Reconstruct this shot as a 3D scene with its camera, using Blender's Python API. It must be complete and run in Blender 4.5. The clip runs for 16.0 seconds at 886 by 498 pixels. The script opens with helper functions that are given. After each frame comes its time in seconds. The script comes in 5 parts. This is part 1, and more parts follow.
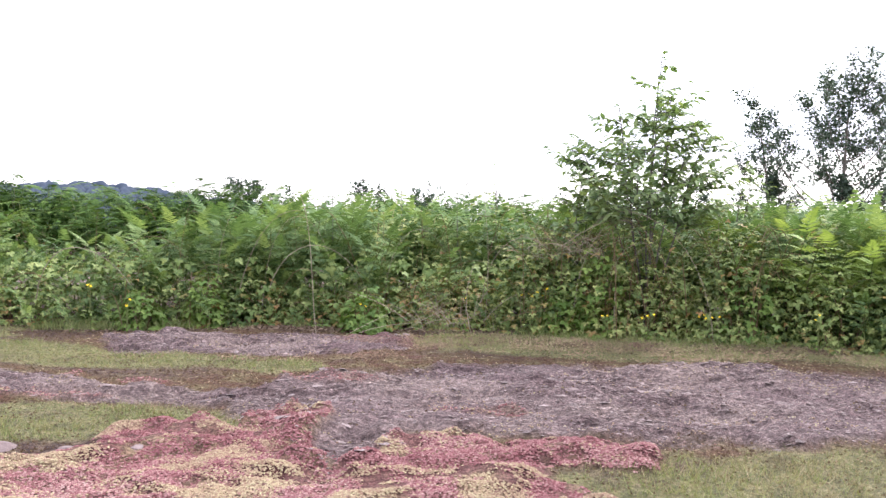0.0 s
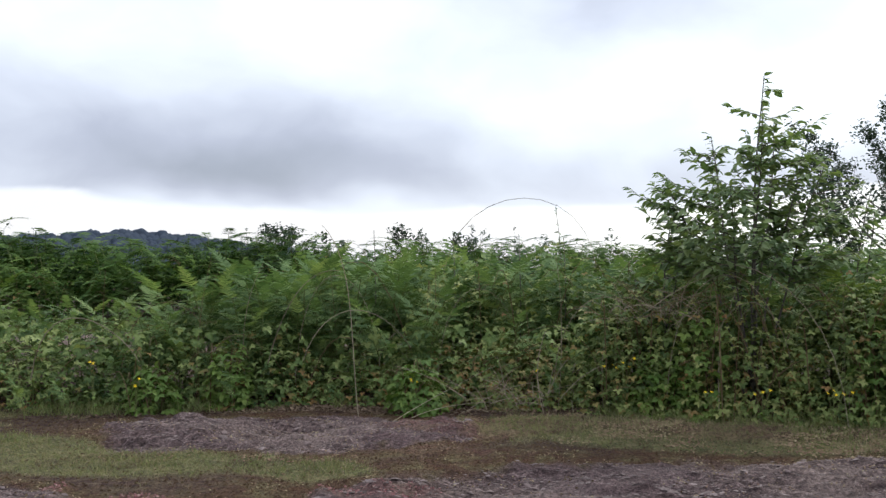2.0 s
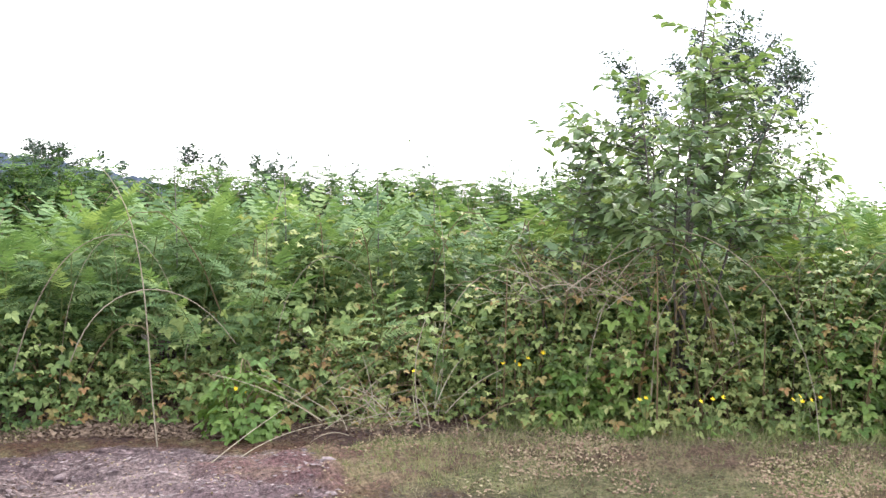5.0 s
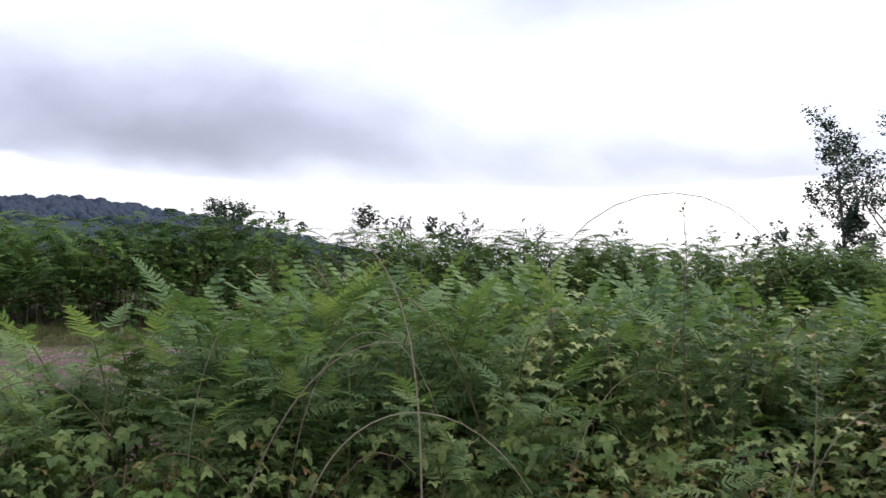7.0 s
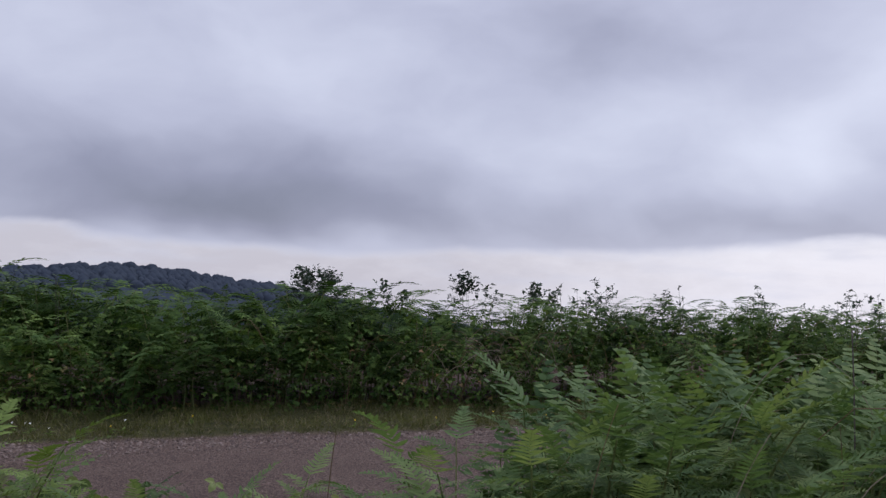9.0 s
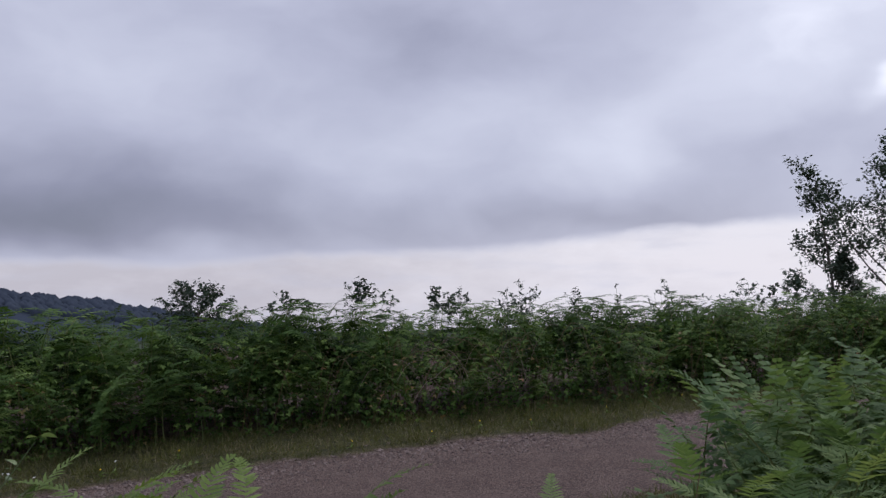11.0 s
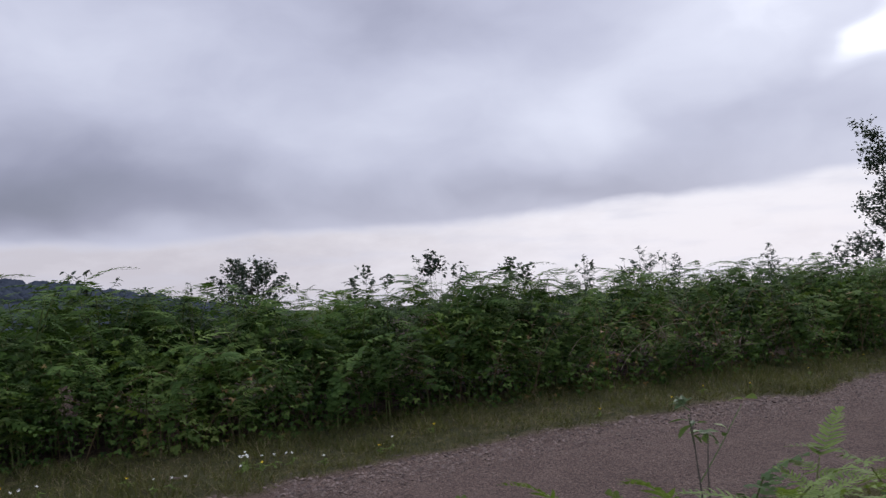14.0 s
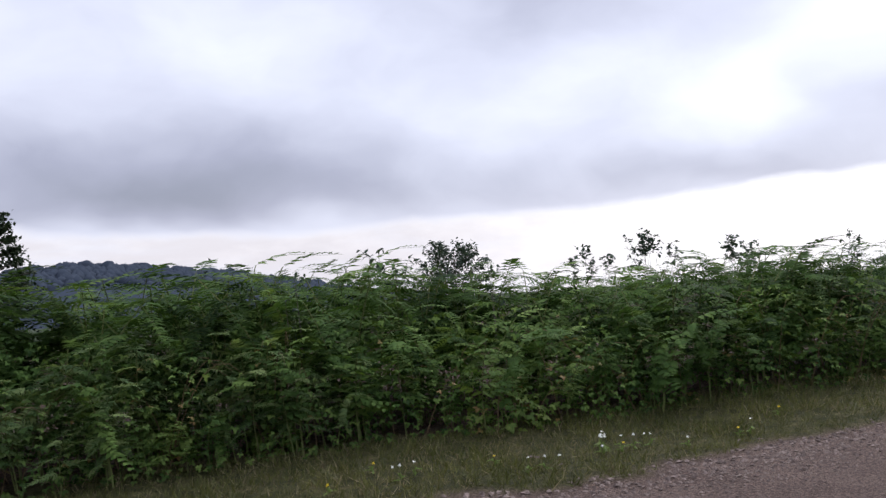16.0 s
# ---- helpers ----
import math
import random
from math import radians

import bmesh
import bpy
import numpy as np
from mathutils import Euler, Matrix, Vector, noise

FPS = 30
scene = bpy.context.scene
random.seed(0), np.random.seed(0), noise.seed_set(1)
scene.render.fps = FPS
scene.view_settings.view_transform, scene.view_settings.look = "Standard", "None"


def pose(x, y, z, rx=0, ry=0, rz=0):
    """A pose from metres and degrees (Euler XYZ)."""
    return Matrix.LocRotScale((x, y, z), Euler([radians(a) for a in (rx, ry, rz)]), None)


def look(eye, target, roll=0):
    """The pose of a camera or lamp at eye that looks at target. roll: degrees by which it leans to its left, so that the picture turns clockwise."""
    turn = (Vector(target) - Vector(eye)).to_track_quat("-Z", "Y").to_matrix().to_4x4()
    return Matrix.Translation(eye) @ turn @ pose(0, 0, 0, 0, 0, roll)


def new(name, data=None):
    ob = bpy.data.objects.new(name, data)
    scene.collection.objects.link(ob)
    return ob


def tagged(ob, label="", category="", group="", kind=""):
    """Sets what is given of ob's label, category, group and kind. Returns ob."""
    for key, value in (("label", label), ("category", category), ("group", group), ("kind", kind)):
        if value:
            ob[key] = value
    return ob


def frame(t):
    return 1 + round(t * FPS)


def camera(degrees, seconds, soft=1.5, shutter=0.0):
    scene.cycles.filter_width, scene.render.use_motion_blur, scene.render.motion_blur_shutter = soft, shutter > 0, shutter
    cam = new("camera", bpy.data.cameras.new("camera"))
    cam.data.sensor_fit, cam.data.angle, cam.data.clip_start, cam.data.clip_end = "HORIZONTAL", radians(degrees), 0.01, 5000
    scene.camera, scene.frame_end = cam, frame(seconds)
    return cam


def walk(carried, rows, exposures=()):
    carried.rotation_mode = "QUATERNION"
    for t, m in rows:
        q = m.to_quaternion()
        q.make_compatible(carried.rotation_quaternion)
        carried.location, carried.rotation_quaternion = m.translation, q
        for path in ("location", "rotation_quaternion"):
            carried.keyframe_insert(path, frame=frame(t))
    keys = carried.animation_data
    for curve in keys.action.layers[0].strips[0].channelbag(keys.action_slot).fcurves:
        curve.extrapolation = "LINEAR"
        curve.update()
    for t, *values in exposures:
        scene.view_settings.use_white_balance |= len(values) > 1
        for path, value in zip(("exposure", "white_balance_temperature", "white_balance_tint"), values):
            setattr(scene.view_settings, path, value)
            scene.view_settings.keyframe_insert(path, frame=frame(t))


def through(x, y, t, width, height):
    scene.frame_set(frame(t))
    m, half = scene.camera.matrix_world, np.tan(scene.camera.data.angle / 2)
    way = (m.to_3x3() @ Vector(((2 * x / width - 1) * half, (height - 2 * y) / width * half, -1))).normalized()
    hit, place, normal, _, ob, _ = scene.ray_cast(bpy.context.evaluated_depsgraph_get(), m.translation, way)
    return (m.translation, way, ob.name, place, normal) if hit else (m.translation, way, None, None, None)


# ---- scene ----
cam = camera(52.1, 16.0, soft=1.4, shutter=0.06)
METRES, EYE, TILT, LEAN, TURN = 16.5, 1.44, -3.0, -1.0, 0.0
ROWS = [
    (0.0, 0.0, 0.0, 0.0, 0.0, 0.0, -0.0),
    (0.5, 0.0015, 0.0251, 0.0039, 0.89, 1.09, 1.12),
    (1.0, -0.0033, 0.0473, 0.007, 3.73, 1.02, 2.47),
    (1.5, -0.0112, 0.0699, 0.014, 1.91, 2.26, 1.22),
    (2.0, -0.0156, 0.095, 0.0126, 2.31, 2.64, 0.94),
    (2.5, -0.0214, 0.122, 0.0181, 3.43, 1.85, 0.36),
    (3.0, -0.0335, 0.1468, 0.019, 3.58, -0.71, 1.27),
    (3.5, -0.038, 0.1694, 0.02, 0.16, -2.62, 2.04),
    (4.0, -0.0391, 0.1959, 0.0276, -8.25, -2.06, 0.96),
    (4.2, -0.0395, 0.2065, 0.0290, -10.5, -2.6, 0.6),
    (6.3, -0.0591, 0.306, 0.0392, -10.9, -2.1, -0.1),
    (6.5, -0.0665, 0.3182, 0.0402, -10.51, -1.52, -0.54),
    (7.0, -0.0851, 0.3487, 0.0427, -1.23, 1.26, -0.88),
    (7.5, -0.1135, 0.3718, 0.0449, 5.16, 3.89, -0.79),
    (8.0, -0.1436, 0.3893, 0.048, 6.17, 2.69, -0.32),
    (8.5, -0.1732, 0.404, 0.0514, 4.65, 3.83, -1.09),
    (9.0, -0.2095, 0.4098, 0.0528, 1.55, 5.18, -0.37),
    (9.2, -0.224, 0.4121, 0.0534, -1.2, 5.7, -0.7),
    (11.3, -0.3549, 0.4274, 0.0652, -10.0, 5.0, 3.1),
    (11.5, -0.3703, 0.4294, 0.0656, -10.97, 5.32, 3.11),
    (12.0, -0.4088, 0.4345, 0.0667, -10.28, 6.05, 4.1),
    (12.5, -0.4407, 0.4503, 0.0674, -9.75, 4.83, 5.62),
    (13.0, -0.4714, 0.4647, 0.0698, -12.94, 5.58, 4.69),
    (13.5, -0.5066, 0.4625, 0.0726, -16.89, 3.81, 3.55),
    (14.0, -0.5448, 0.4823, 0.072, -10.38, 3.37, 4.61),
    (14.5, -0.5793, 0.5, 0.0777, -5.9, 4.32, 4.19),
    (15.0, -0.6093, 0.504, 0.0828, -6.48, 4.52, 5.16),
    (15.5, -0.6397, 0.5152, 0.0787, -2.5, 3.52, 5.42),
    (16.0, -0.675, 0.5231, 0.0764, -1.05, 3.15, 4.8),
]
EXPOSURES = [
    (0.0, 2.1, 6500, 12), (0.7, 1.68, 6500, 12), (1.0, 1.5, 6450, 10), (1.5, 0.78, 6350, 4), (2.0, 0.74, 6450, 3), (2.5, 0.65, 6500, 3), (3.0, 2.03, 6350, 6),
    (3.5, 2.5, 6450, 6), (4.0, 2.42, 6500, 8), (6.5, 1.95, 6400, 8), (7.0, 0.82, 6400, 9), (7.5, 0.12, 6200, 11), (8.0, 0.38, 6250, 11), (8.5, 0.05, 6200, 11), (9.2, -0.1, 6100, 15),
    (11.3, -0.2, 6150, 15), (12.5, -0.16, 6250, 15), (13.0, -0.3, 6170, 15), (13.5, -0.37, 6120, 16), (14.0, -0.05, 6230, 14), (14.5, -0.07, 6270, 13), (15.0, -0.1, 6220, 13), (15.5, 0.08, 6270, 13), (16.0, 0.45, 6350, 11),
]
walk(cam, [(t, pose(0, 0, EYE, TILT, LEAN, TURN) @ pose(METRES * x, METRES * y, METRES * z, 90 + pitch, roll, yaw)) for t, x, y, z, yaw, pitch, roll in ROWS], EXPOSURES)

# ---- sky and sun: a bright overcast with long cloud banks ----
world = bpy.data.worlds.new("sky")
scene.world = world
world.use_nodes = True
WT = world.node_tree
WT.nodes.clear()


def wnode(kind, **sets):
    n = WT.nodes.new(kind)
    for k, v in sets.items():
        n.inputs[int(k[1:])].default_value = v
    return n


def wmath(op, a, b=None, c=None):
    n = WT.nodes.new("ShaderNodeMath")
    n.operation = op
    for i, v in enumerate((a, b, c)):
        if v is None:
            continue
        if isinstance(v, (int, float)):
            n.inputs[i].default_value = v
        else:
            WT.links.new(v, n.inputs[i])
    return n.outputs[0]


def wvec(op, a, b):
    n = WT.nodes.new("ShaderNodeVectorMath")
    n.operation = op
    for i, v in enumerate((a, b)):
        if isinstance(v, tuple):
            n.inputs[i].default_value = v
        else:
            WT.links.new(v, n.inputs[i])
    return n.outputs["Value"] if op == "LENGTH" else n.outputs[0]


def wnoise(vec, scale, detail=4, rough=0.5):
    n = WT.nodes.new("ShaderNodeTexNoise")
    n.inputs["Scale"].default_value, n.inputs["Detail"].default_value, n.inputs["Roughness"].default_value = scale, detail, rough
    WT.links.new(vec, n.inputs["Vector"])
    return n


def wsmooth(v, a, b, lo=0.0, hi=1.0):
    n = WT.nodes.new("ShaderNodeMapRange")
    n.interpolation_type = "SMOOTHSTEP"
    WT.links.new(v, n.inputs[0])
    for i, x in enumerate((a, b, lo, hi)):
        n.inputs[1 + i].default_value = x
    return n.outputs[0]


coord = WT.nodes.new("ShaderNodeTexCoord").outputs["Generated"]
sep = WT.nodes.new("ShaderNodeSeparateXYZ")
WT.links.new(coord, sep.inputs[0])
azimuth = wmath("MULTIPLY", wmath("ARCTAN2", sep.outputs[0], sep.outputs[1]), 57.3)
height = wmath("MULTIPLY", wmath("ARCSINE", sep.outputs[2]), 57.3)
comb = WT.nodes.new("ShaderNodeCombineXYZ")
WT.links.new(azimuth, comb.inputs[0])
WT.links.new(height, comb.inputs[1])
flat = comb.outputs[0]
stretched = wvec("MULTIPLY", flat, (0.6, 1.0, 1.0))
warp = wvec("MULTIPLY", wvec("SUBTRACT", wnoise(stretched, 0.16, 3).outputs["Color"], (0.5, 0.5, 0.5)), (9.0, 4.2, 0.0))
sky_at = wvec("ADD", flat, warp)


def bank(az, el, wide, tall, amount, lean=0.0):
    """A soft cloud mass: lighter (+) or darker (-)."""
    v = wvec("SUBTRACT", sky_at, (az, el - 0.55, 0.0))
    if lean:
        r = WT.nodes.new("ShaderNodeVectorRotate")
        r.rotation_type = "Z_AXIS"
        r.inputs["Angle"].default_value = radians(-lean)
        WT.links.new(v, r.inputs["Vector"])
        v = r.outputs[0]
    d = wvec("LENGTH", wvec("MULTIPLY", v, (1.0 / wide, 1.0 / tall, 0.0)), (0.0, 0.0, 0.0))
    return wmath("MULTIPLY", wsmooth(d, 0.0, 1.0, 1.0, 0.0), amount)


fine = wnoise(wvec("MULTIPLY", sky_at, (0.5, 0.85, 1.0)), 0.22, 5, 0.5).outputs["Factor"] if "Factor" in wnoise(flat, 1).outputs else wnoise(wvec("MULTIPLY", sky_at, (0.5, 0.85, 1.0)), 0.22, 5, 0.5).outputs["Fac"]
light = wmath("ADD", 0.60, wmath("MULTIPLY", wmath("SUBTRACT", fine, 0.5), 0.34))
for spec in (
    (-26, 6.8, 28, 6.4, -0.25), (-8, 5.6, 22, 5.0, -0.19), (14, 4.4, 24, 2.6, -0.16), (27, 6.0, 13, 3.0, -0.07, 12),
    (-13, 4.9, 15, 2.6, -0.2), (9, 16.0, 15, 5.5, -0.18), (32, 9.4, 8, 2.6, -0.08, 18), (-30, 15, 14, 6, 0.06), (-12, 14, 12, 5, 0.06),
    (9, 10.0, 13, 4.2, 0.10, 20), (21, 9.6, 12, 4.6, 0.15, 15), (33, 15, 16, 8, 0.26), (36.5, 11.2, 3.6, 1.7, 0.42, 20), (39.5, 13.6, 3.6, 1.6, 0.36, 40), (48, 24, 20, 12, 0.25),
):
    light = wmath("ADD", light, bank(*spec))
# a paler strip under the cloud base
base_edge = wmath("ADD", 1.75, wmath("MULTIPLY", wmath("POWER", wmath("ADD", azimuth, 2.0), 2.0), 0.0016))
base_edge = wmath("MINIMUM", base_edge, 5.0)
above = wmath("SUBTRACT", wmath("ADD", height, wmath("MULTIPLY", wmath("SUBTRACT", fine, 0.5), 2.4)), base_edge)
strip = wmath("MULTIPLY", wsmooth(above, -0.35, 0.6, 1.0, 0.0), wsmooth(wnoise(wvec("MULTIPLY", flat, (0.25, 1.4, 1.0)), 0.5, 4).outputs[0], 0.25, 0.55, 0.55, 1.0))
mixl = WT.nodes.new("ShaderNodeMix")
WT.links.new(strip, mixl.inputs[0])
WT.links.new(light, mixl.inputs[2])
mixl.inputs[3].default_value = 0.74
# higher up the cover is even
mixh = WT.nodes.new("ShaderNodeMix")
WT.links.new(wsmooth(height, 18, 40), mixh.inputs[0])
WT.links.new(mixl.outputs[0], mixh.inputs[2])
mixh.inputs[3].default_value = 0.78
ramp = WT.nodes.new("ShaderNodeValToRGB")
WT.links.new(mixh.outputs[0], ramp.inputs[0])
e = ramp.color_ramp.elements
e[0].position, e[0].color = 0.05, (0.157, 0.167, 0.213, 1)
e[1].position, e[1].color = 1.0, (0.93, 0.95, 1.0, 1)
for p, c in ((0.3, (0.262, 0.27, 0.345, 1)), (0.55, (0.435, 0.448, 0.535, 1)), (0.8, (0.615, 0.635, 0.71, 1))):
    k = e.new(p)
    k.color = c
air = WT.nodes.new("ShaderNodeTexSky")
air.sky_type, air.sun_disc, air.sun_elevation, air.sun_rotation = "NISHITA", False, radians(38), radians(40)
clouds, clear, both, out = WT.nodes.new("ShaderNodeBackground"), WT.nodes.new("ShaderNodeBackground"), WT.nodes.new("ShaderNodeAddShader"), WT.nodes.new("ShaderNodeOutputWorld")
warm = WT.nodes.new("ShaderNodeMix")
warm.data_type = "RGBA"
warm.inputs[6].default_value, warm.inputs[7].default_value = (0.49, 0.472, 0.505, 1), (0.72, 0.705, 0.73, 1)
lumps = wnoise(wvec("MULTIPLY", flat, (0.4, 1.0, 1.0)), 0.5, 5, 0.6).outputs[0]
WT.links.new(wmath("ADD", wsmooth(azimuth, -8, 26), wmath("MULTIPLY", wmath("SUBTRACT", lumps, 0.5), 1.1)), warm.inputs[0])
strips = WT.nodes.new("ShaderNodeMix")
strips.data_type = "RGBA"
WT.links.new(strip, strips.inputs[0])
WT.links.new(ramp.outputs[0], strips.inputs[6])
WT.links.new(warm.outputs[2], strips.inputs[7])
WT.links.new(strips.outputs[2], clouds.inputs[0])
WT.links.new(air.outputs[0], clear.inputs[0])
clouds.inputs[1].default_value, clear.inputs[1].default_value = 1.2, 0.006
WT.links.new(clouds.outputs[0], both.inputs[0])
WT.links.new(clear.outputs[0], both.inputs[1])
WT.links.new(both.outputs[0], out.inputs[0])
sun = new("sun", bpy.data.lights.new("sun", "SUN"))
sun.data.energy, sun.data.angle, sun.data.color = 1.5, radians(18), (1.0, 0.96, 0.9)
sun.matrix_world = look((0, 0, 0), (-math.sin(radians(40)) * 0.75, -math.cos(radians(40)) * 0.75, -0.66))

# ---- materials ----


class Mat:
    """A node material under construction."""

    def __init__(self, name, rough=0.7, spec=0.3):
        self.m = bpy.data.materials.new(name)
        self.m.use_nodes = True
        self.t = self.m.node_tree
        self.b = self.t.nodes["Principled BSDF"]
        self.b.inputs["Roughness"].default_value = rough
        self.b.inputs["Specular IOR Level"].default_value = spec

    def node(self, kind):
        return self.t.nodes.new(kind)

    def link(self, a, b):
        self.t.links.new(a, b)

    def pos(self):
        return self.node("ShaderNodeNewGeometry").outputs["Position"]

    def noise(self, scale, detail=4, rough=0.55, vec=None):
        n = self.node("ShaderNodeTexNoise")
        n.inputs["Scale"].default_value, n.inputs["Detail"].default_value, n.inputs["Roughness"].default_value = scale, detail, rough
        self.link(vec if vec else self.pos(), n.inputs["Vector"])
        return n.outputs[0]

    def ramp(self, fac, *stops):
        n = self.node("ShaderNodeValToRGB")
        self.link(fac, n.inputs[0])
        el = n.color_ramp.elements
        for i, (p, c) in enumerate(stops):
            k = el[i] if i < 2 else el.new(p)
            k.position, k.color = p, (*c, 1)
        return n.outputs[0]

    def mix(self, fac, a, b, blend="MIX"):
        n = self.node("ShaderNodeMix")
        n.data_type, n.blend_type = "RGBA", blend
        for i, v in ((0, fac), (6, a), (7, b)):
            if isinstance(v, (int, float)):
                n.inputs[i].default_value = v
            elif isinstance(v, tuple):
                n.inputs[i].default_value = (*v, 1)
            else:
                self.link(v, n.inputs[i])
        return n.outputs[2]

    def attr(self, name):
        n = self.node("ShaderNodeAttribute")
        n.attribute_name = name
        return n.outputs["Fac"]

    def math(self, op, a, b=0.0):
        n = self.node("ShaderNodeMath")
        n.operation = op
        for i, v in enumerate((a, b)):
            if isinstance(v, (int, float)):
                n.inputs[i].default_value = v
            else:
                self.link(v, n.inputs[i])
        return n.outputs[0]

    def color(self, c):
        self.link(c, self.b.inputs["Base Color"])

    def bump(self, h, strength=0.5, dist=0.02):
        n = self.node("ShaderNodeBump")
        n.inputs["Strength"].default_value, n.inputs["Distance"].default_value = strength, dist
        self.link(h, n.inputs["Height"])
        self.link(n.outputs[0], self.b.inputs["Normal"])


def leafy(name, dark, mid, pale, through=0.3, rough=0.55, spec=0.25):
    """Foliage: each leaf its own green, light shining through."""
    m = Mat(name, rough, spec)
    isl = m.node("ShaderNodeNewGeometry").outputs["Random Per Island"]
    obj = m.node("ShaderNodeObjectInfo").outputs["Random"]
    patch = m.noise(0.9, 2)
    f = m.math("ADD", m.math("MULTIPLY", isl, 0.22), m.math("ADD", m.math("MULTIPLY", obj, 0.15), m.math("MULTIPLY", m.math("SUBTRACT", patch, 0.5), 0.8)))
    f = m.math("ADD", f, m.math("MULTIPLY", m.attr("tint"), 0.6))
    c = m.ramp(f, (0.1, dark), (0.95, pale), (0.5, mid))
    spots = m.noise(60, 2)
    c = m.mix(0.35, c, m.ramp(spots, (0.3, (0.55, 0.55, 0.5)), (0.7, (1, 1, 1))), "MULTIPLY")
    m.color(c)
    tr = m.node("ShaderNodeBsdfTranslucent")
    m.link(m.mix(1.0, c, (1.0, 1.0, 0.55), "MULTIPLY"), tr.inputs[0])
    mx = m.node("ShaderNodeMixShader")
    mx.inputs[0].default_value = through
    m.link(m.b.outputs[0], mx.inputs[1])
    m.link(tr.outputs[0], mx.inputs[2])
    m.link(mx.outputs[0], m.t.nodes["Material Output"].inputs[0])
    return m.m


def plain(name, a, b, scale=30, rough=0.8, bump=0.3):
    m = Mat(name, rough)
    n = m.noise(scale, 4)
    rnd = m.node("ShaderNodeNewGeometry").outputs["Random Per Island"]
    obj = m.node("ShaderNodeObjectInfo").outputs["Random"]
    f = m.math("ADD", m.math("MULTIPLY", n, 0.5), m.math("ADD", m.math("MULTIPLY", rnd, 0.3), m.math("MULTIPLY", obj, 0.2)))
    m.color(m.ramp(f, (0.2, a), (0.8, b)))
    m.bump(n, bump, 0.01)
    return m.m


BRACKEN = leafy("bracken_green", (0.06, 0.112, 0.05), (0.145, 0.225, 0.09), (0.27, 0.345, 0.14), 0.36, 0.7, 0.12)
# the same bracken, with the far bank's shade put into a darker green
BRACKEN_SHADED = leafy("bracken_shaded_green", (0.021, 0.045, 0.014), (0.076, 0.142, 0.036), (0.215, 0.305, 0.085), 0.28, 0.7, 0.08)
BRAMBLE = leafy("bramble_leaf", (0.05, 0.088, 0.032), (0.155, 0.218, 0.072), (0.32, 0.36, 0.14), 0.28, 0.55, 0.15)
BRAMBLE_PALE = leafy("olive_bramble_leaf", (0.06, 0.095, 0.034), (0.2, 0.255, 0.085), (0.4, 0.4, 0.165), 0.3, 0.55, 0.15)
BRAMBLE_OLD = leafy("bramble_turning_leaf", (0.16, 0.15, 0.05), (0.26, 0.2, 0.07), (0.3, 0.15, 0.07), 0.25, 0.5)
FRESH = leafy("fresh_yellow_green_leaf", (0.085, 0.155, 0.035), (0.135, 0.215, 0.05), (0.21, 0.28, 0.07), 0.35)
SALLOW = leafy("sallow_leaf", (0.075, 0.125, 0.058), (0.15, 0.22, 0.092), (0.27, 0.34, 0.15), 0.36, 0.5, 0.35)
# haze mixed in as blue; saplings borrow this leaf to look backlit
BIRCH = leafy("hazed_backlit_leaf", (0.03, 0.05, 0.038), (0.055, 0.085, 0.06), (0.11, 0.15, 0.11), 0.2)
PINE = leafy("pine_needle", (0.018, 0.035, 0.018), (0.03, 0.05, 0.024), (0.05, 0.075, 0.035), 0.1)
GRASS = leafy("meadow_grass", (0.1, 0.13, 0.048), (0.19, 0.22, 0.085), (0.33, 0.33, 0.15), 0.3)
STRAW = leafy("dry_straw", (0.13, 0.1, 0.06), (0.24, 0.195, 0.115), (0.38, 0.32, 0.2), 0.2)
SEDUM = leafy("sedum_rosette", (0.17, 0.05, 0.058), (0.31, 0.14, 0.147), (0.46, 0.33, 0.29), 0.1, 0.6)
SEDUM_PALE = leafy("pale_sedum_rosette", (0.25, 0.14, 0.108), (0.355, 0.26, 0.17), (0.45, 0.4, 0.24), 0.1, 0.6)
MOSS = leafy("russet_moss", (0.08, 0.045, 0.032), (0.14, 0.088, 0.054), (0.2, 0.16, 0.085), 0.05, 0.9)
# distance haze over the hill, put into the canopy colour as slate blue
FOREST = leafy("hazed_forest_canopy", (0.066, 0.083, 0.122), (0.074, 0.092, 0.132), (0.084, 0.102, 0.142), 0.3, 0.95, 0.02)
BRACKEN_YOUNG = leafy("young_bracken_green", (0.14, 0.21, 0.055), (0.25, 0.345, 0.095), (0.36, 0.45, 0.15), 0.35, 0.6, 0.2)
# another darkened bracken copy: shade on the far field as colour
BRACKEN_FIELD = leafy("shaded_field_bracken_green", (0.026, 0.055, 0.02), (0.078, 0.135, 0.04), (0.195, 0.27, 0.075), 0.28, 0.7, 0.06)
VERGE = leafy("verge_grass", (0.044, 0.055, 0.016), (0.088, 0.1, 0.028), (0.18, 0.178, 0.058), 0.25)
LITTER = plain("dead_leaf_litter", (0.06, 0.035, 0.026), (0.24, 0.17, 0.115), 25)
STEM = plain("green_stem", (0.07, 0.11, 0.03), (0.16, 0.17, 0.06), 20)
CANE = plain("dry_grey_cane", (0.13, 0.105, 0.075), (0.33, 0.28, 0.2), 25)
CANE_RED = plain("reddish_bramble_cane", (0.09, 0.06, 0.035), (0.17, 0.12, 0.06), 25)
BARK = plain("grey_bark", (0.05, 0.045, 0.04), (0.15, 0.13, 0.11), 18)
PETAL_Y = plain("yellow_petal", (0.75, 0.5, 0.01), (0.85, 0.66, 0.03), 20)
PETAL_W = plain("white_petal", (0.72, 0.72, 0.68), (0.84, 0.84, 0.8), 20)
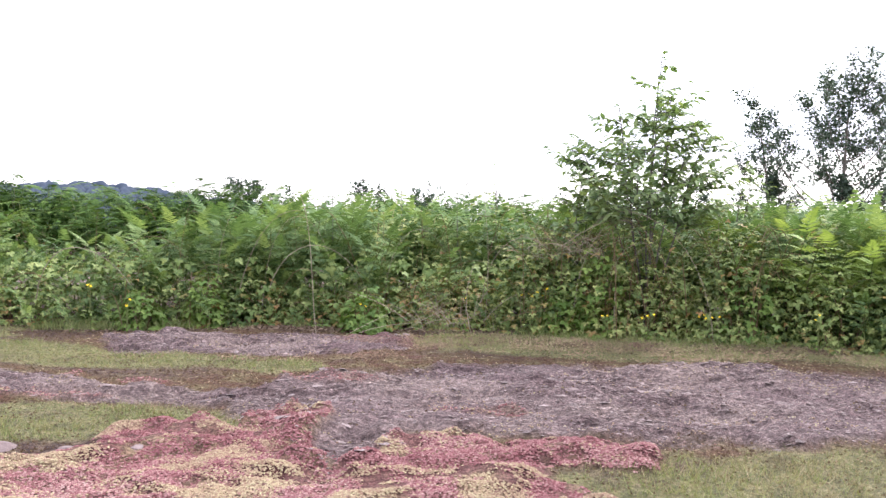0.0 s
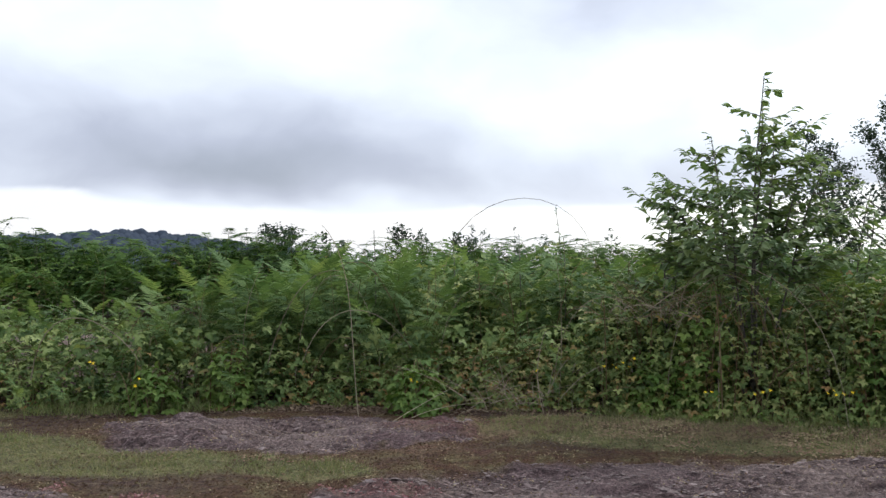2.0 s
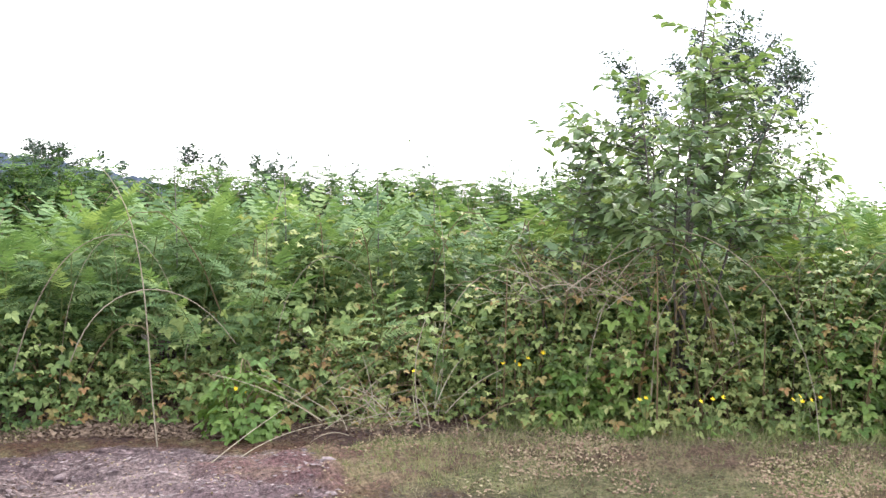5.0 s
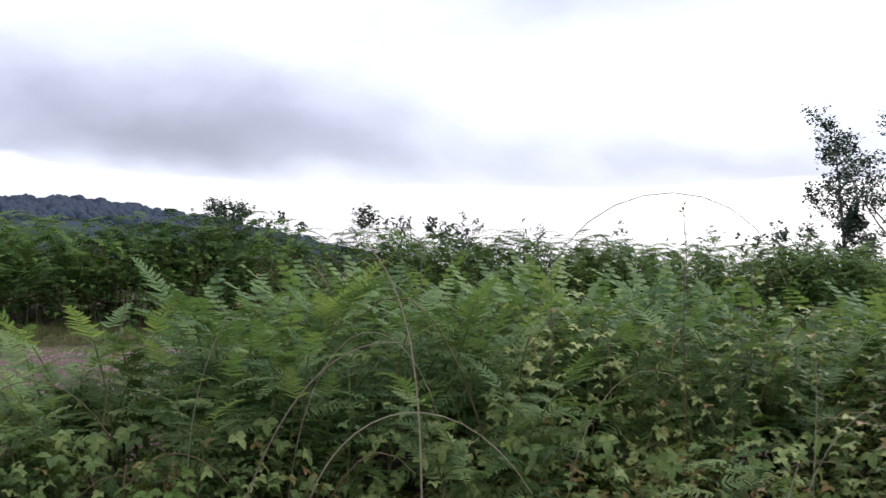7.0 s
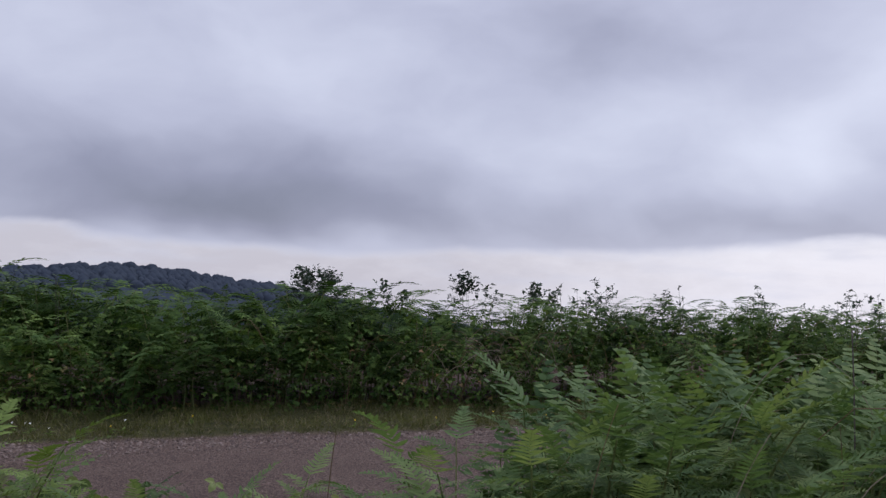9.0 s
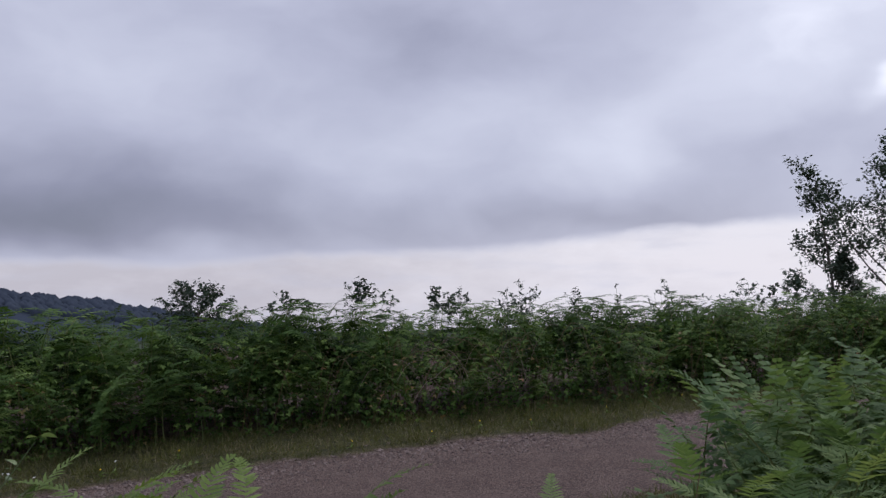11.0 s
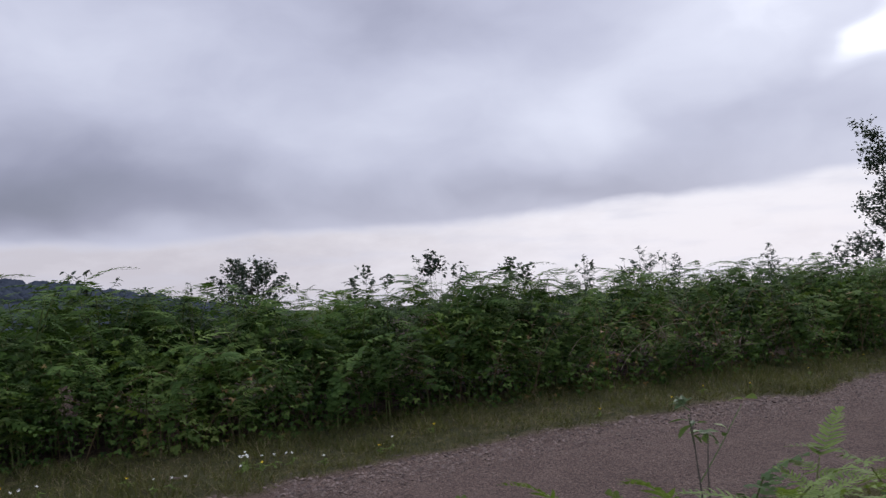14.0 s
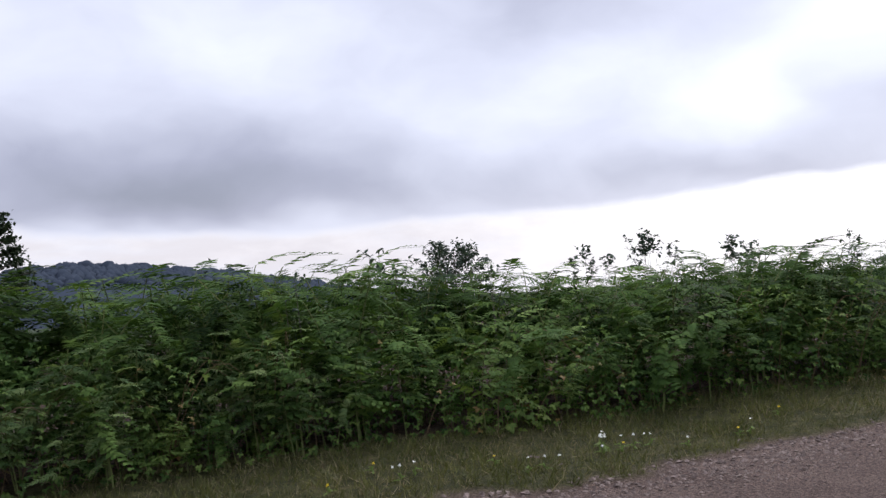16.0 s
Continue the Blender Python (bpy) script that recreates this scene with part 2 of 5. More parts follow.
STONE = plain("weathered_stone", (0.05, 0.034, 0.035), (0.19, 0.142, 0.14), 40, 0.95, 0.8)
CHIP = plain("pale_rock_chip", (0.02, 0.012, 0.013), (0.32, 0.25, 0.245), 90, 0.9, 0.4)
GRAVEL = plain("pinkish_gravel", (0.06, 0.043, 0.039), (0.38, 0.295, 0.265), 60, 0.9, 0.4)


def ground_material():
    m = Mat("ground_surface", 0.92, 0.2)
    big, fine, grain = m.noise(1.1, 5), m.noise(9, 5, 0.65), m.noise(70, 4, 0.6)
    soil = m.ramp(m.noise(13, 6, 0.75), (0.34, (0.032, 0.017, 0.016)), (0.68, (0.17, 0.13, 0.085)), (0.5, (0.078, 0.044, 0.036)))
    # mauve-grey rock with pale lichen and dark hollows
    squash = m.node("ShaderNodeMapping")
    squash.inputs["Scale"].default_value = (0.6, 1.5, 1.0)
    m.link(m.pos(), squash.inputs[0])
    flakes = m.noise(15, 8, 0.8, squash.outputs[0])
    rock = m.ramp(flakes, (0.36, (0.026, 0.016, 0.019)), (0.66, (0.33, 0.268, 0.275)), (0.46, (0.085, 0.061, 0.065)), (0.55, (0.15, 0.114, 0.119)))
    rock = m.mix(m.ramp(big, (0.42, (0, 0, 0)), (0.62, (1, 1, 1))), rock, m.mix(0.55, rock, (0.2, 0.155, 0.165)))
    rock = m.mix(0.8, rock, m.ramp(m.noise(0.8, 3, 0.5), (0.36, (1.38, 1.34, 1.18)), (0.64, (0.8, 0.68, 0.68)), (0.5, (1.06, 0.98, 0.93))), "MULTIPLY")
    rock = m.mix(m.ramp(m.noise(30, 3, 0.7), (0.66, (0, 0, 0)), (0.74, (1, 1, 1))), rock, (0.30, 0.265, 0.255))
    moss = m.mix(m.noise(14, 4), (0.062, 0.028, 0.021), (0.12, 0.068, 0.036))
    moss = m.mix(m.ramp(m.noise(4, 5, 0.7), (0.46, (0, 0, 0)), (0.62, (1, 1, 1))), moss, m.mix(m.noise(25, 3), (0.085, 0.075, 0.03), (0.2, 0.15, 0.085)))
    stonecrop = m.ramp(m.noise(3.2, 4, 0.6), (0.34, (0.12, 0.05, 0.048)), (0.72, (0.27, 0.21, 0.12)), (0.46, (0.18, 0.085, 0.08)), (0.58, (0.23, 0.155, 0.105)))
    stonecrop = m.mix(0.55, stonecrop, m.ramp(m.noise(55, 3, 0.6), (0.3, (0.45, 0.38, 0.38)), (0.7, (1, 1, 1))), "MULTIPLY")
    turf = m.ramp(m.noise(6, 5, 0.65), (0.3, (0.075, 0.072, 0.036)), (0.75, (0.27, 0.225, 0.125)), (0.52, (0.15, 0.14, 0.066)))
    track = m.ramp(m.noise(48, 4, 0.75), (0.3, (0.064, 0.044, 0.04)), (0.74, (0.36, 0.275, 0.245)), (0.52, (0.16, 0.114, 0.101)))
    track = m.mix(0.8, track, m.ramp(m.noise(2.2, 5, 0.65), (0.36, (0.78, 0.74, 0.72)), (0.62, (1.15, 1.13, 1.1))), "MULTIPLY")
    track = m.mix(m.math("MULTIPLY", big, 0.45), track, (0.18, 0.131, 0.117))
    c = m.mix(m.attr("moss"), soil, moss)
    c = m.mix(m.attr("rock"), c, rock)
    c = m.mix(m.attr("turf"), c, turf)
    c = m.mix(m.attr("verge"), c, m.ramp(m.noise(5, 5, 0.65), (0.3, (0.034, 0.036, 0.014)), (0.72, (0.13, 0.11, 0.052)), (0.52, (0.066, 0.066, 0.025))))
    c = m.mix(m.attr("stonecrop"), c, stonecrop)
    c = m.mix(m.attr("track"), c, track)
    c = m.mix(m.attr("far"), c, m.mix(m.noise(0.02, 5), (0.016, 0.028, 0.01), (0.035, 0.055, 0.02)))
    c = m.mix(0.85, c, m.ramp(m.noise(38, 6, 0.8), (0.36, (0.3, 0.27, 0.28)), (0.64, (1.75, 1.7, 1.7)), (0.5, (0.95, 0.95, 0.95))), "MULTIPLY")
    m.color(c)
    h = m.math("ADD", m.math("MULTIPLY", flakes, 1.2), m.math("MULTIPLY", grain, 0.5))
    m.bump(h, 1.0, 0.05)
    return m.m


# ---- numbers to shapes ----
rng = np.random.default_rng(7)


def step(a, b, x):
    t = np.clip((np.asarray(x, float) - a) / (b - a), 0, 1)
    return t * t * (3 - 2 * t)


LATTICE = np.random.default_rng(3).random((256, 256))


def vnoise(x, y):
    x, y = np.asarray(x, float), np.asarray(y, float)
    xi, yi = np.floor(x).astype(int), np.floor(y).astype(int)
    fx, fy = x - xi, y - yi
    fx, fy = fx * fx * (3 - 2 * fx), fy * fy * (3 - 2 * fy)
    a, b = LATTICE[xi % 256, yi % 256], LATTICE[(xi + 1) % 256, yi % 256]
    c, d = LATTICE[xi % 256, (yi + 1) % 256], LATTICE[(xi + 1) % 256, (yi + 1) % 256]
    return (a * (1 - fx) + b * fx) * (1 - fy) + (c * (1 - fx) + d * fx) * fy


def fbm(x, y, n=4):
    v, amp = 0, 0.5
    for i in range(n):
        v = v + amp * (vnoise(x * 2**i + 17 * i, y * 2**i + 31 * i) - 0.5)
        amp *= 0.5
    return v


S = 1.1  # one plan unit in metres


def scaled(f):
    """Plan numbers in units of S metres."""
    return lambda x: S * f(np.asarray(x, float) / S)


@scaled
def track_top(x):
    """The edge of the gravel track on the side of the far thicket."""
    return 16.55 + 0.34 * (np.asarray(x, float) + 6) + 0.15 * np.sin(np.asarray(x, float) * 0.9)


@scaled
def thicket_face(x):
    return np.interp(x, [-30, -13, -11, -9.4, -6.6, -4, -1.3, 2, 6, 12, 30], [10.5, 16.3, 17.2, 17.5, 18.4, 19.1, 19.9, 20.9, 22.3, 24.6, 31])


@scaled
def near_front(x):
    return np.interp(x, [-14, -10, -7, -5, -3.3, -1.7, 0, 1, 2.5, 4, 7, 14], [9.8, 9.5, 9.1, 8.8, 9.0, 9.35, 9.15, 8.95, 8.55, 7.95, 7.3, 6])


def near_top(x):
    """How high the near thicket reaches."""
    return np.interp(x / S, [-14, -8, -6.9, -6.4, -5.7, -5.2, -4.6, -4.1, -3.5, -3.0, -2.5, 0, 3, 5, 8, 14], [0.7, 0.72, 1.0, 1.24, 1.22, 0.96, 0.98, 1.08, 1.16, 1.28, 1.45, 1.47, 1.45, 1.52, 1.6, 1.65])


def lie(x, y):
    """The lie of the land, without its roughness."""
    x, y = np.asarray(x, float), np.asarray(y, float)
    z = 0.42 * step(-4, -9, x) * step(14, 10.5, y)
    z = z - 0.10 * step(10.3, 14.6, y) - 0.012 * np.clip(y - 24, 0, 60)
    r = np.hypot(x, y)
    return z - 9 * step(46, 130, r) - 12 * step(120, 400, r) - 170 * step(350, 2600, r)


def blob(x, y, cx, cy, rx, ry, turn=0.0):
    c, s = math.cos(radians(turn)), math.sin(radians(turn))
    dx, dy = x - cx, y - cy
    return 1 - np.hypot((dx * c + dy * s) / rx, (-dx * s + dy * c) / ry)


def patches(x, y, *specs):
    """The strongest of several ragged ovals: x, y, half length, half width, turn."""
    return np.maximum.reduce([blob(x, y, *spec) for spec in specs])


def zones(x, y):
    """How far each kind of ground holds at a place, from 0 to 1."""
    wx, wy = x + 0.55 * fbm(x * 1.2, y * 1.2), y + 0.45 * fbm(x * 1.4 + 9, y * 1.4 + 5)
    f = 0.35 * fbm(x * 4.5, y * 4.5)
    big = patches(wx, wy, (1.7, 6.72, 3.0, 1.42, 0), (5.0, 6.75, 3.4, 1.25, -3), (-0.25, 6.55, 1.35, 1.1, 20), (-0.6, 5.35, 0.36, 0.75, 0), (8.6, 6.6, 5, 1.5, 0))
    tongue = patches(wx, wy, (-2.0, 6.56, 1.5, 0.3, -4), (-3.5, 7.05, 0.85, 0.33, -14))
    upper = patches(wx + 0.6 * fbm(x * 2.5 + 3, y * 2.5), wy + 0.5 * fbm(x * 2.5, y * 3 + 8), (-1.95, 8.95, 1.35, 0.75, 4), (-0.95, 9.1, 0.7, 0.4, -15), (-2.9, 9.2, 0.5, 0.4, 0))
    bare = np.maximum.reduce([big, tongue * 0.6, upper * 0.9])
    rock = step(-0.07, 0.1, bare + f * 0.45)
    sed = patches(wx, wy, (-1.4, 4.72, 0.85, 0.72, 0), (-1.05, 5.55, 0.3, 0.6, -8), (-1.6, 5.25, 0.5, 0.25, 8), (-2.1, 4.35, 0.8, 0.45, 0), (-0.05, 4.8, 0.62, 0.58, 0), (0.75, 5.08, 0.5, 0.3, 0), (-0.1, 4.1, 0.95, 0.5, 0))
    few = patches(wx, wy, (0.28, 6.1, 0.36, 0.17, 0), (-2.9, 7.2, 0.14, 0.1, 0), (-2.8, 6.5, 0.45, 0.14, 0), (-0.92, 7.12, 0.5, 0.16, 0), (-2.3, 7.05, 0.25, 0.1, 0), (-0.55, 8.35, 0.4, 0.16, 0))
    sed = step(-0.05, 0.12, sed + 0.8 * f) * (1 - 0.9 * step(-0.05, 0.2, blob(wx, wy, -0.6, 5.3, 0.2, 0.55)))
    sed = np.maximum(sed, 0.45 * step(-0.1, 0.3, few + f))
    pale = step(0.0, 0.3, patches(wx, wy, (-0.25, 9.2, 0.85, 0.42, 0), (2.3, 9.1, 2.2, 0.3, -8)) + f)
    turf = patches(wx, wy, (-2.5, 5.75, 1.35, 0.55, 4), (2.7, 4.3, 2.9, 1.1, 6), (-3.4, 8.15, 1.75, 0.55, -13), (-1.55, 7.7, 0.65, 0.22, 0), (1.9, 9.1, 2.6, 0.75, -6), (5.2, 8.5, 2.2, 0.65, -10), (-5.9, 7.7, 2.0, 2.4, 0), (0.7, 2.1, 6.6, 1.9, 0))
    turf = step(-0.05, 0.22, turf + f)
    thin = 0.7 * step(0.02, 0.2, fbm(x * 2.1 + 5, y * 2.1, 5)) * step(-0.35, -0.6, bare)
    turf = np.maximum(turf * (1 - 0.35 * step(0.05, 0.2, fbm(x * 2.6 + 2, y * 3.4, 4)) * step(8.6, 8.2, y)), thin) * (1 - sed)
    px, py = x / S, y / S
    top = track_top(x) / S + 0.8 * fbm(px * 1.3, py * 1.3, 5)
    width = 3.5 + 0.3 * fbm(px * 0.7, py * 0)
    track = step(0.22, -0.22, py - top + 0.5 * f) * step(-0.25, 0.3, py - top + width)
    verge = step(-0.2, 0.15, py - top) * step(2.6, 1.6, py - top - 0.5) + step(0.2, -0.3, py - top + width) * step(12, 13, py)
    near = step(11, 10.1, y)
    rock = rock * near
    turf = np.clip(turf * (1 - rock * 0.95) * near + verge, 0, 1)
    moss = step(-0.5, -0.15, bare + f) * near
    far = step(30, 50, np.hypot(px, py))
    return dict(rock=rock, stonecrop=np.clip(sed + 0.6 * pale, 0, 1) * near, turf=turf * (1 - track), moss=moss, track=track, verge=np.clip(verge, 0, 1) * (1 - track), far=far), pale


def land(x, y):
    z = lie(x, y)
    zn, _ = zones(x, y)
    near = step(30, 12, np.hypot(x, y - 8))
    z = z + 0.10 * fbm(x * 0.6, y * 0.6) * near + 0.4 * fbm(x * 0.05, y * 0.05) * step(20, 60, np.hypot(x, y))
    ledge = 5 * (fbm(x * 1.1, y * 2.6, 5) + 0.5)
    shelf = np.floor(ledge) + step(0.55, 1.0, ledge - np.floor(ledge))
    z = z + zn["rock"] * (0.045 * (shelf - 2) + 0.10 * fbm(x * 6, y * 12, 4) + 0.035 * fbm(x * 16, y * 30, 2)) + zn["stonecrop"] * (0.01 + 0.16 * np.maximum(fbm(x * 3.5, y * 5, 2), -0.1) + 0.075 * np.sqrt(vnoise(x * 9, y * 11) * vnoise(x * 5 + 4, y * 6)))
    z = z + zn["moss"] * 0.05 * fbm(x * 9, y * 11, 3)
    z = z + zn["turf"] * 0.03 * fbm(x * 8, y * 8, 2) + zn["track"] * (-0.03 + 0.02 * fbm(x * 6, y * 6, 3))
    return z


class Buf:
    """Gathers many small shapes into one mesh."""

    def __init__(self):
        self.v, self.l, self.s, self.n, self.t = [], [], [], 0, []

    def add(self, V, faces):
        self.t.append(np.full(len(V), rng.random()))
        self.v.append(np.asarray(V, float))
        self.l.append(np.concatenate([np.asarray(f) for f in faces]) + self.n)
        self.s.append(np.array([len(f) for f in faces]))
        self.n += len(V)
        return self

    def many(self, shape, M, tint=None):
        """shape: (vertices, faces); M: poses (k, 4, 4); tint: a number from 0 to 1 for each, that varies its colour."""
        V, faces = shape
        k, nv = len(M), len(V)
        if not k:
            return self
        W = np.einsum("kij,nj->kni", M[:, :3, :3], V) + M[:, None, :3, 3]
        loops = np.concatenate([np.asarray(f) for f in faces])
        self.t.append(np.repeat(rng.random(k) if tint is None else np.asarray(tint), nv))
        self.v.append(W.reshape(-1, 3))
        self.l.append((loops[None] + self.n + nv * np.arange(k)[:, None]).ravel())
        self.s.append(np.tile([len(f) for f in faces], k))
        self.n += nv * k
        return self

    def shape(self):
        V, L, S = np.concatenate(self.v), np.concatenate(self.l), np.concatenate(self.s)
        return V, np.split(L, np.cumsum(S)[:-1])

    def mesh(self, name, *mats, smooth=False):
        V, L, S = np.concatenate(self.v), np.concatenate(self.l), np.concatenate(self.s)
        me = bpy.data.meshes.new(name)
        me.vertices.add(len(V))
        me.vertices.foreach_set("co", V.ravel().astype(np.float32))
        me.loops.add(len(L))
        me.loops.foreach_set("vertex_index", L.astype(np.int32))
        me.polygons.add(len(S))
        me.polygons.foreach_set("loop_start", np.concatenate([[0], np.cumsum(S)[:-1]]).astype(np.int32))
        me.polygons.foreach_set("use_smooth", np.full(len(S), smooth))
        for m in mats:
            me.materials.append(m)
        me.update(calc_edges=True)
        at = me.attributes.new("tint", "FLOAT", "POINT")
        at.data.foreach_set("value", np.concatenate(self.t).astype(np.float32) if self.t else np.full(len(V), 0.5, np.float32))
        return me


def part(name, me, parent, label="", m=None):
    ob = new(name, me)
    ob.parent = parent
    if m is not None:
        ob.matrix_basis = m
    return tagged(ob, label) if label else ob


def poses(P, yaw, tilt=0.0, roll=0.0, scale=1.0):
    """Poses at P (k, 3): turned by yaw about z after tilting about x and rolling about y."""
    P = np.asarray(P, float)
    k = len(P)
    a, b, c = [np.broadcast_to(np.asarray(v, float), (k,)) for v in (tilt, roll, yaw)]
    ca, sa, cb, sb, cc, sc = np.cos(a), np.sin(a), np.cos(b), np.sin(b), np.cos(c), np.sin(c)
    R = np.zeros((k, 4, 4))
    one, zero = np.ones(k), np.zeros(k)
    X = np.array([[one, zero, zero], [zero, ca, -sa], [zero, sa, ca]]).transpose(2, 0, 1)
    Y = np.array([[cb, zero, sb], [zero, one, zero], [-sb, zero, cb]]).transpose(2, 0, 1)
    Z = np.array([[cc, -sc, zero], [sc, cc, zero], [zero, zero, one]]).transpose(2, 0, 1)
    R[:, :3, :3] = (Z @ X @ Y) * np.broadcast_to(np.asarray(scale, float), (k,))[:, None, None]
    R[:, :3, 3] = P
    R[:, 3, 3] = 1
    return R


def tube(points, radii, sides=5):
    """A tapered round stem along points."""
    P = np.asarray(points, float)
    r = np.broadcast_to(np.asarray(radii, float), (len(P),))
    T = np.gradient(P, axis=0)
    T /= np.linalg.norm(T, axis=1)[:, None] + 1e-9
    ref = np.where(np.abs(T[:, 2:]) > 0.9, [[1.0, 0, 0]], [[0, 0, 1.0]])
    U = np.cross(T, ref)
    U /= np.linalg.norm(U, axis=1)[:, None] + 1e-9
    W = np.cross(T, U)
    a = np.arange(sides) * 2 * math.pi / sides
    V = P[:, None] + r[:, None, None] * (np.cos(a)[None, :, None] * U[:, None] + np.sin(a)[None, :, None] * W[:, None])
    n = len(P)
    faces = [(i * sides + j, i * sides + (j + 1) % sides, (i + 1) * sides + (j + 1) % sides, (i + 1) * sides + j) for i in range(n - 1) for j in range(sides)]
    faces.append(tuple(range((n - 1) * sides, n * sides)))
    return V.reshape(-1, 3), faces


def frond_shape(pairs=16, fine=True, droop=0.28, seed=0, broad=0.36):
    """A bracken blade, 1 long along +y: a midrib with paired narrow leaflets that curve forward and shorten to the tip."""
    r = np.random.default_rng(seed)
    b = Buf()

    def rib(s):
        return np.array([0.02 * math.sin(5 * s), s, 0.10 * s - droop * s * s])

    V, F = [], []
    w = 0.006
    segs = 6 if fine else 2
    for i in range(segs + 1):
        s = i / segs
        p = rib(s)
        V += [p + [-w * (1 - s * 0.8), 0, 0], p + [w * (1 - s * 0.8), 0, 0.004]]
        if i:
            F.append((2 * i - 2, 2 * i - 1, 2 * i + 1, 2 * i))
    b.add(np.array(V), F)
    stations = (0.0, 0.3, 0.68) if fine else (0.0, 0.4)
    for i in range(pairs):
        s = 0.06 + 0.92 * (i / pairs) ** 0.94
        size = (0.28 * (1 - s) ** 0.75 * (1 - 0.3 * math.exp(-s * 14)) + 0.014) * r.uniform(0.88, 1.1)
        half = broad * 0.93 / pairs * (0.55 + 1.9 * size)
        for side in (-1, 1):
            ang = radians(70 - 20 * s + r.normal(0, 6))
            d = np.array([side * math.sin(ang), math.cos(ang), 0])
            e = np.array([-d[1] * side, d[0] * side, 0])
            sag, lift, turn = r.uniform(0.1, 0.5), r.normal(0.14, 0.1), r.uniform(0.05, 0.28)

            def along(u):
                return rib(s) + d * size * u + [0, size * turn * u * u, size * (lift * u - sag * u * u)]

            V, F = [], []
            for u, wd in zip(stations, (0.75, 1.0, 0.72) if fine else (0.45, 1.0)):
                c = along(u)
                V += [c - e * half * wd + [0, 0, 0.25 * half], c + e * half * wd]
            V.append(along(1.0))
            m = len(stations)
            for k in range(m - 1):
                F.append((2 * k, 2 * k + 1, 2 * k + 3, 2 * k + 2))
            F.append((2 * m - 2, 2 * m - 1, 2 * m))
            b.add(np.array(V), F)
    return b.shape()


def leaf_shape(long=1.0, wide=0.5, fold=0.12, droop=0.15):
    """A simple oval leaf along +y with a folded midrib."""
    V = [(0, 0, 0), (0, 0.35 * long, 0.03), (0, 0.72 * long, 0.0 - droop * 0.5), (0, long, -droop)]
    V += [(-wide * 0.42, 0.22 * long, fold * 0.5), (-wide * 0.5, 0.48 * long, fold * 0.6), (-wide * 0.3, 0.78 * long, fold * 0.3 - droop * 0.5)]
    V += [(wide * 0.42, 0.22 * long, fold * 0.5), (wide * 0.5, 0.48 * long, fold * 0.6), (wide * 0.3, 0.78 * long, fold * 0.3 - droop * 0.5)]
    F = [(0, 1, 4), (4, 1, 5), (1, 2, 5), (5, 2, 6), (2, 3, 6), (0, 7, 1), (7, 8, 1), (1, 8, 2), (8, 9, 2), (2, 9, 3)]
    return np.array(V, float), F


def trifoliate():
    """A bramble leaf: three leaflets on a short stalk."""
    b = Buf()
    V = [(0, 0, 0), (0, 0.34, 0.02), (0, 0.66, -0.09), (-0.19, 0.2, 0.06), (-0.18, 0.42, 0.04), (0.19, 0.2, 0.06), (0.18, 0.42, 0.04)]
    s = np.array(V), [(0, 1, 3), (1, 2, 4, 3), (0, 5, 1), (1, 5, 6, 2)]
    b.many(s, poses([(0, 0.32, 0)], [0.0]))
    b.many(s, poses([(0, 0.26, 0)], [1.35], 0.05, 0.1, 0.85))
    b.many(s, poses([(0, 0.26, 0)], [-1.35], 0.05, -0.1, 0.85))
    return b.shape()


FRONDS = [frond_shape(13, True, d, i, 0.38) for i, d in enumerate((0.25, 0.4, 0.55))]
FRONDS_MID = [frond_shape(9, False, d, 5 + i, 0.44) for i, d in enumerate((0.38, 0.58))]
FRONDS_LOW = [frond_shape(6, False, d, 9 + i, 0.46) for i, d in enumerate((0.18, 0.34))]
TRI = trifoliate()


def bracken_plan(seed, h, up=(0.05, 0.8), tip=(0.3, 0.9), size=0.33):
    """Where the fronds of one bracken plant sit: a stem that leans over at the top, with paired side blades."""
    r = np.random.default_rng(seed)
    lean = r.uniform(0.12, 0.3)
    u = np.linspace(0, 1, 7)
    stem = np.c_[0.03 * np.sin(3 * u), lean * h * u**2.4, h * 0.8 * u]
    P, yaw, tilt, roll, sc = [], [], [], [], []
    for k, f in enumerate((0.34, 0.45, 0.54, 0.62, 0.7, 0.78, 0.86, 0.94)):
        p = np.array([np.interp(f, u, stem[:, j]) for j in range(3)])
        for side in (-1, 1):
            if k == 0 and r.random() < 0.5:
                continue
            P.append(p)
            yaw.append(side * r.uniform(1.1, 1.6))
            tilt.append(r.uniform(*up))
            roll.append(r.normal(0, 0.25))
            sc.append(h * (size - 0.28 * (f - 0.42)) * r.uniform(0.8, 1.15))
    P.append(stem[-1])
    yaw.append(r.normal(0, 0.2)), tilt.append(r.uniform(*tip)), roll.append(0.0), sc.append(h * size * 0.9)
    return stem, poses(P, np.array(yaw), np.array(tilt), np.array(roll), np.array(sc))


PLANS = [bracken_plan(40 + i, 1.0) for i in range(7)]
PLANS_FLAT = [bracken_plan(60 + i, 1.0, (-0.22, 0.45), (-0.05, 0.45), 0.36) for i in range(7)]


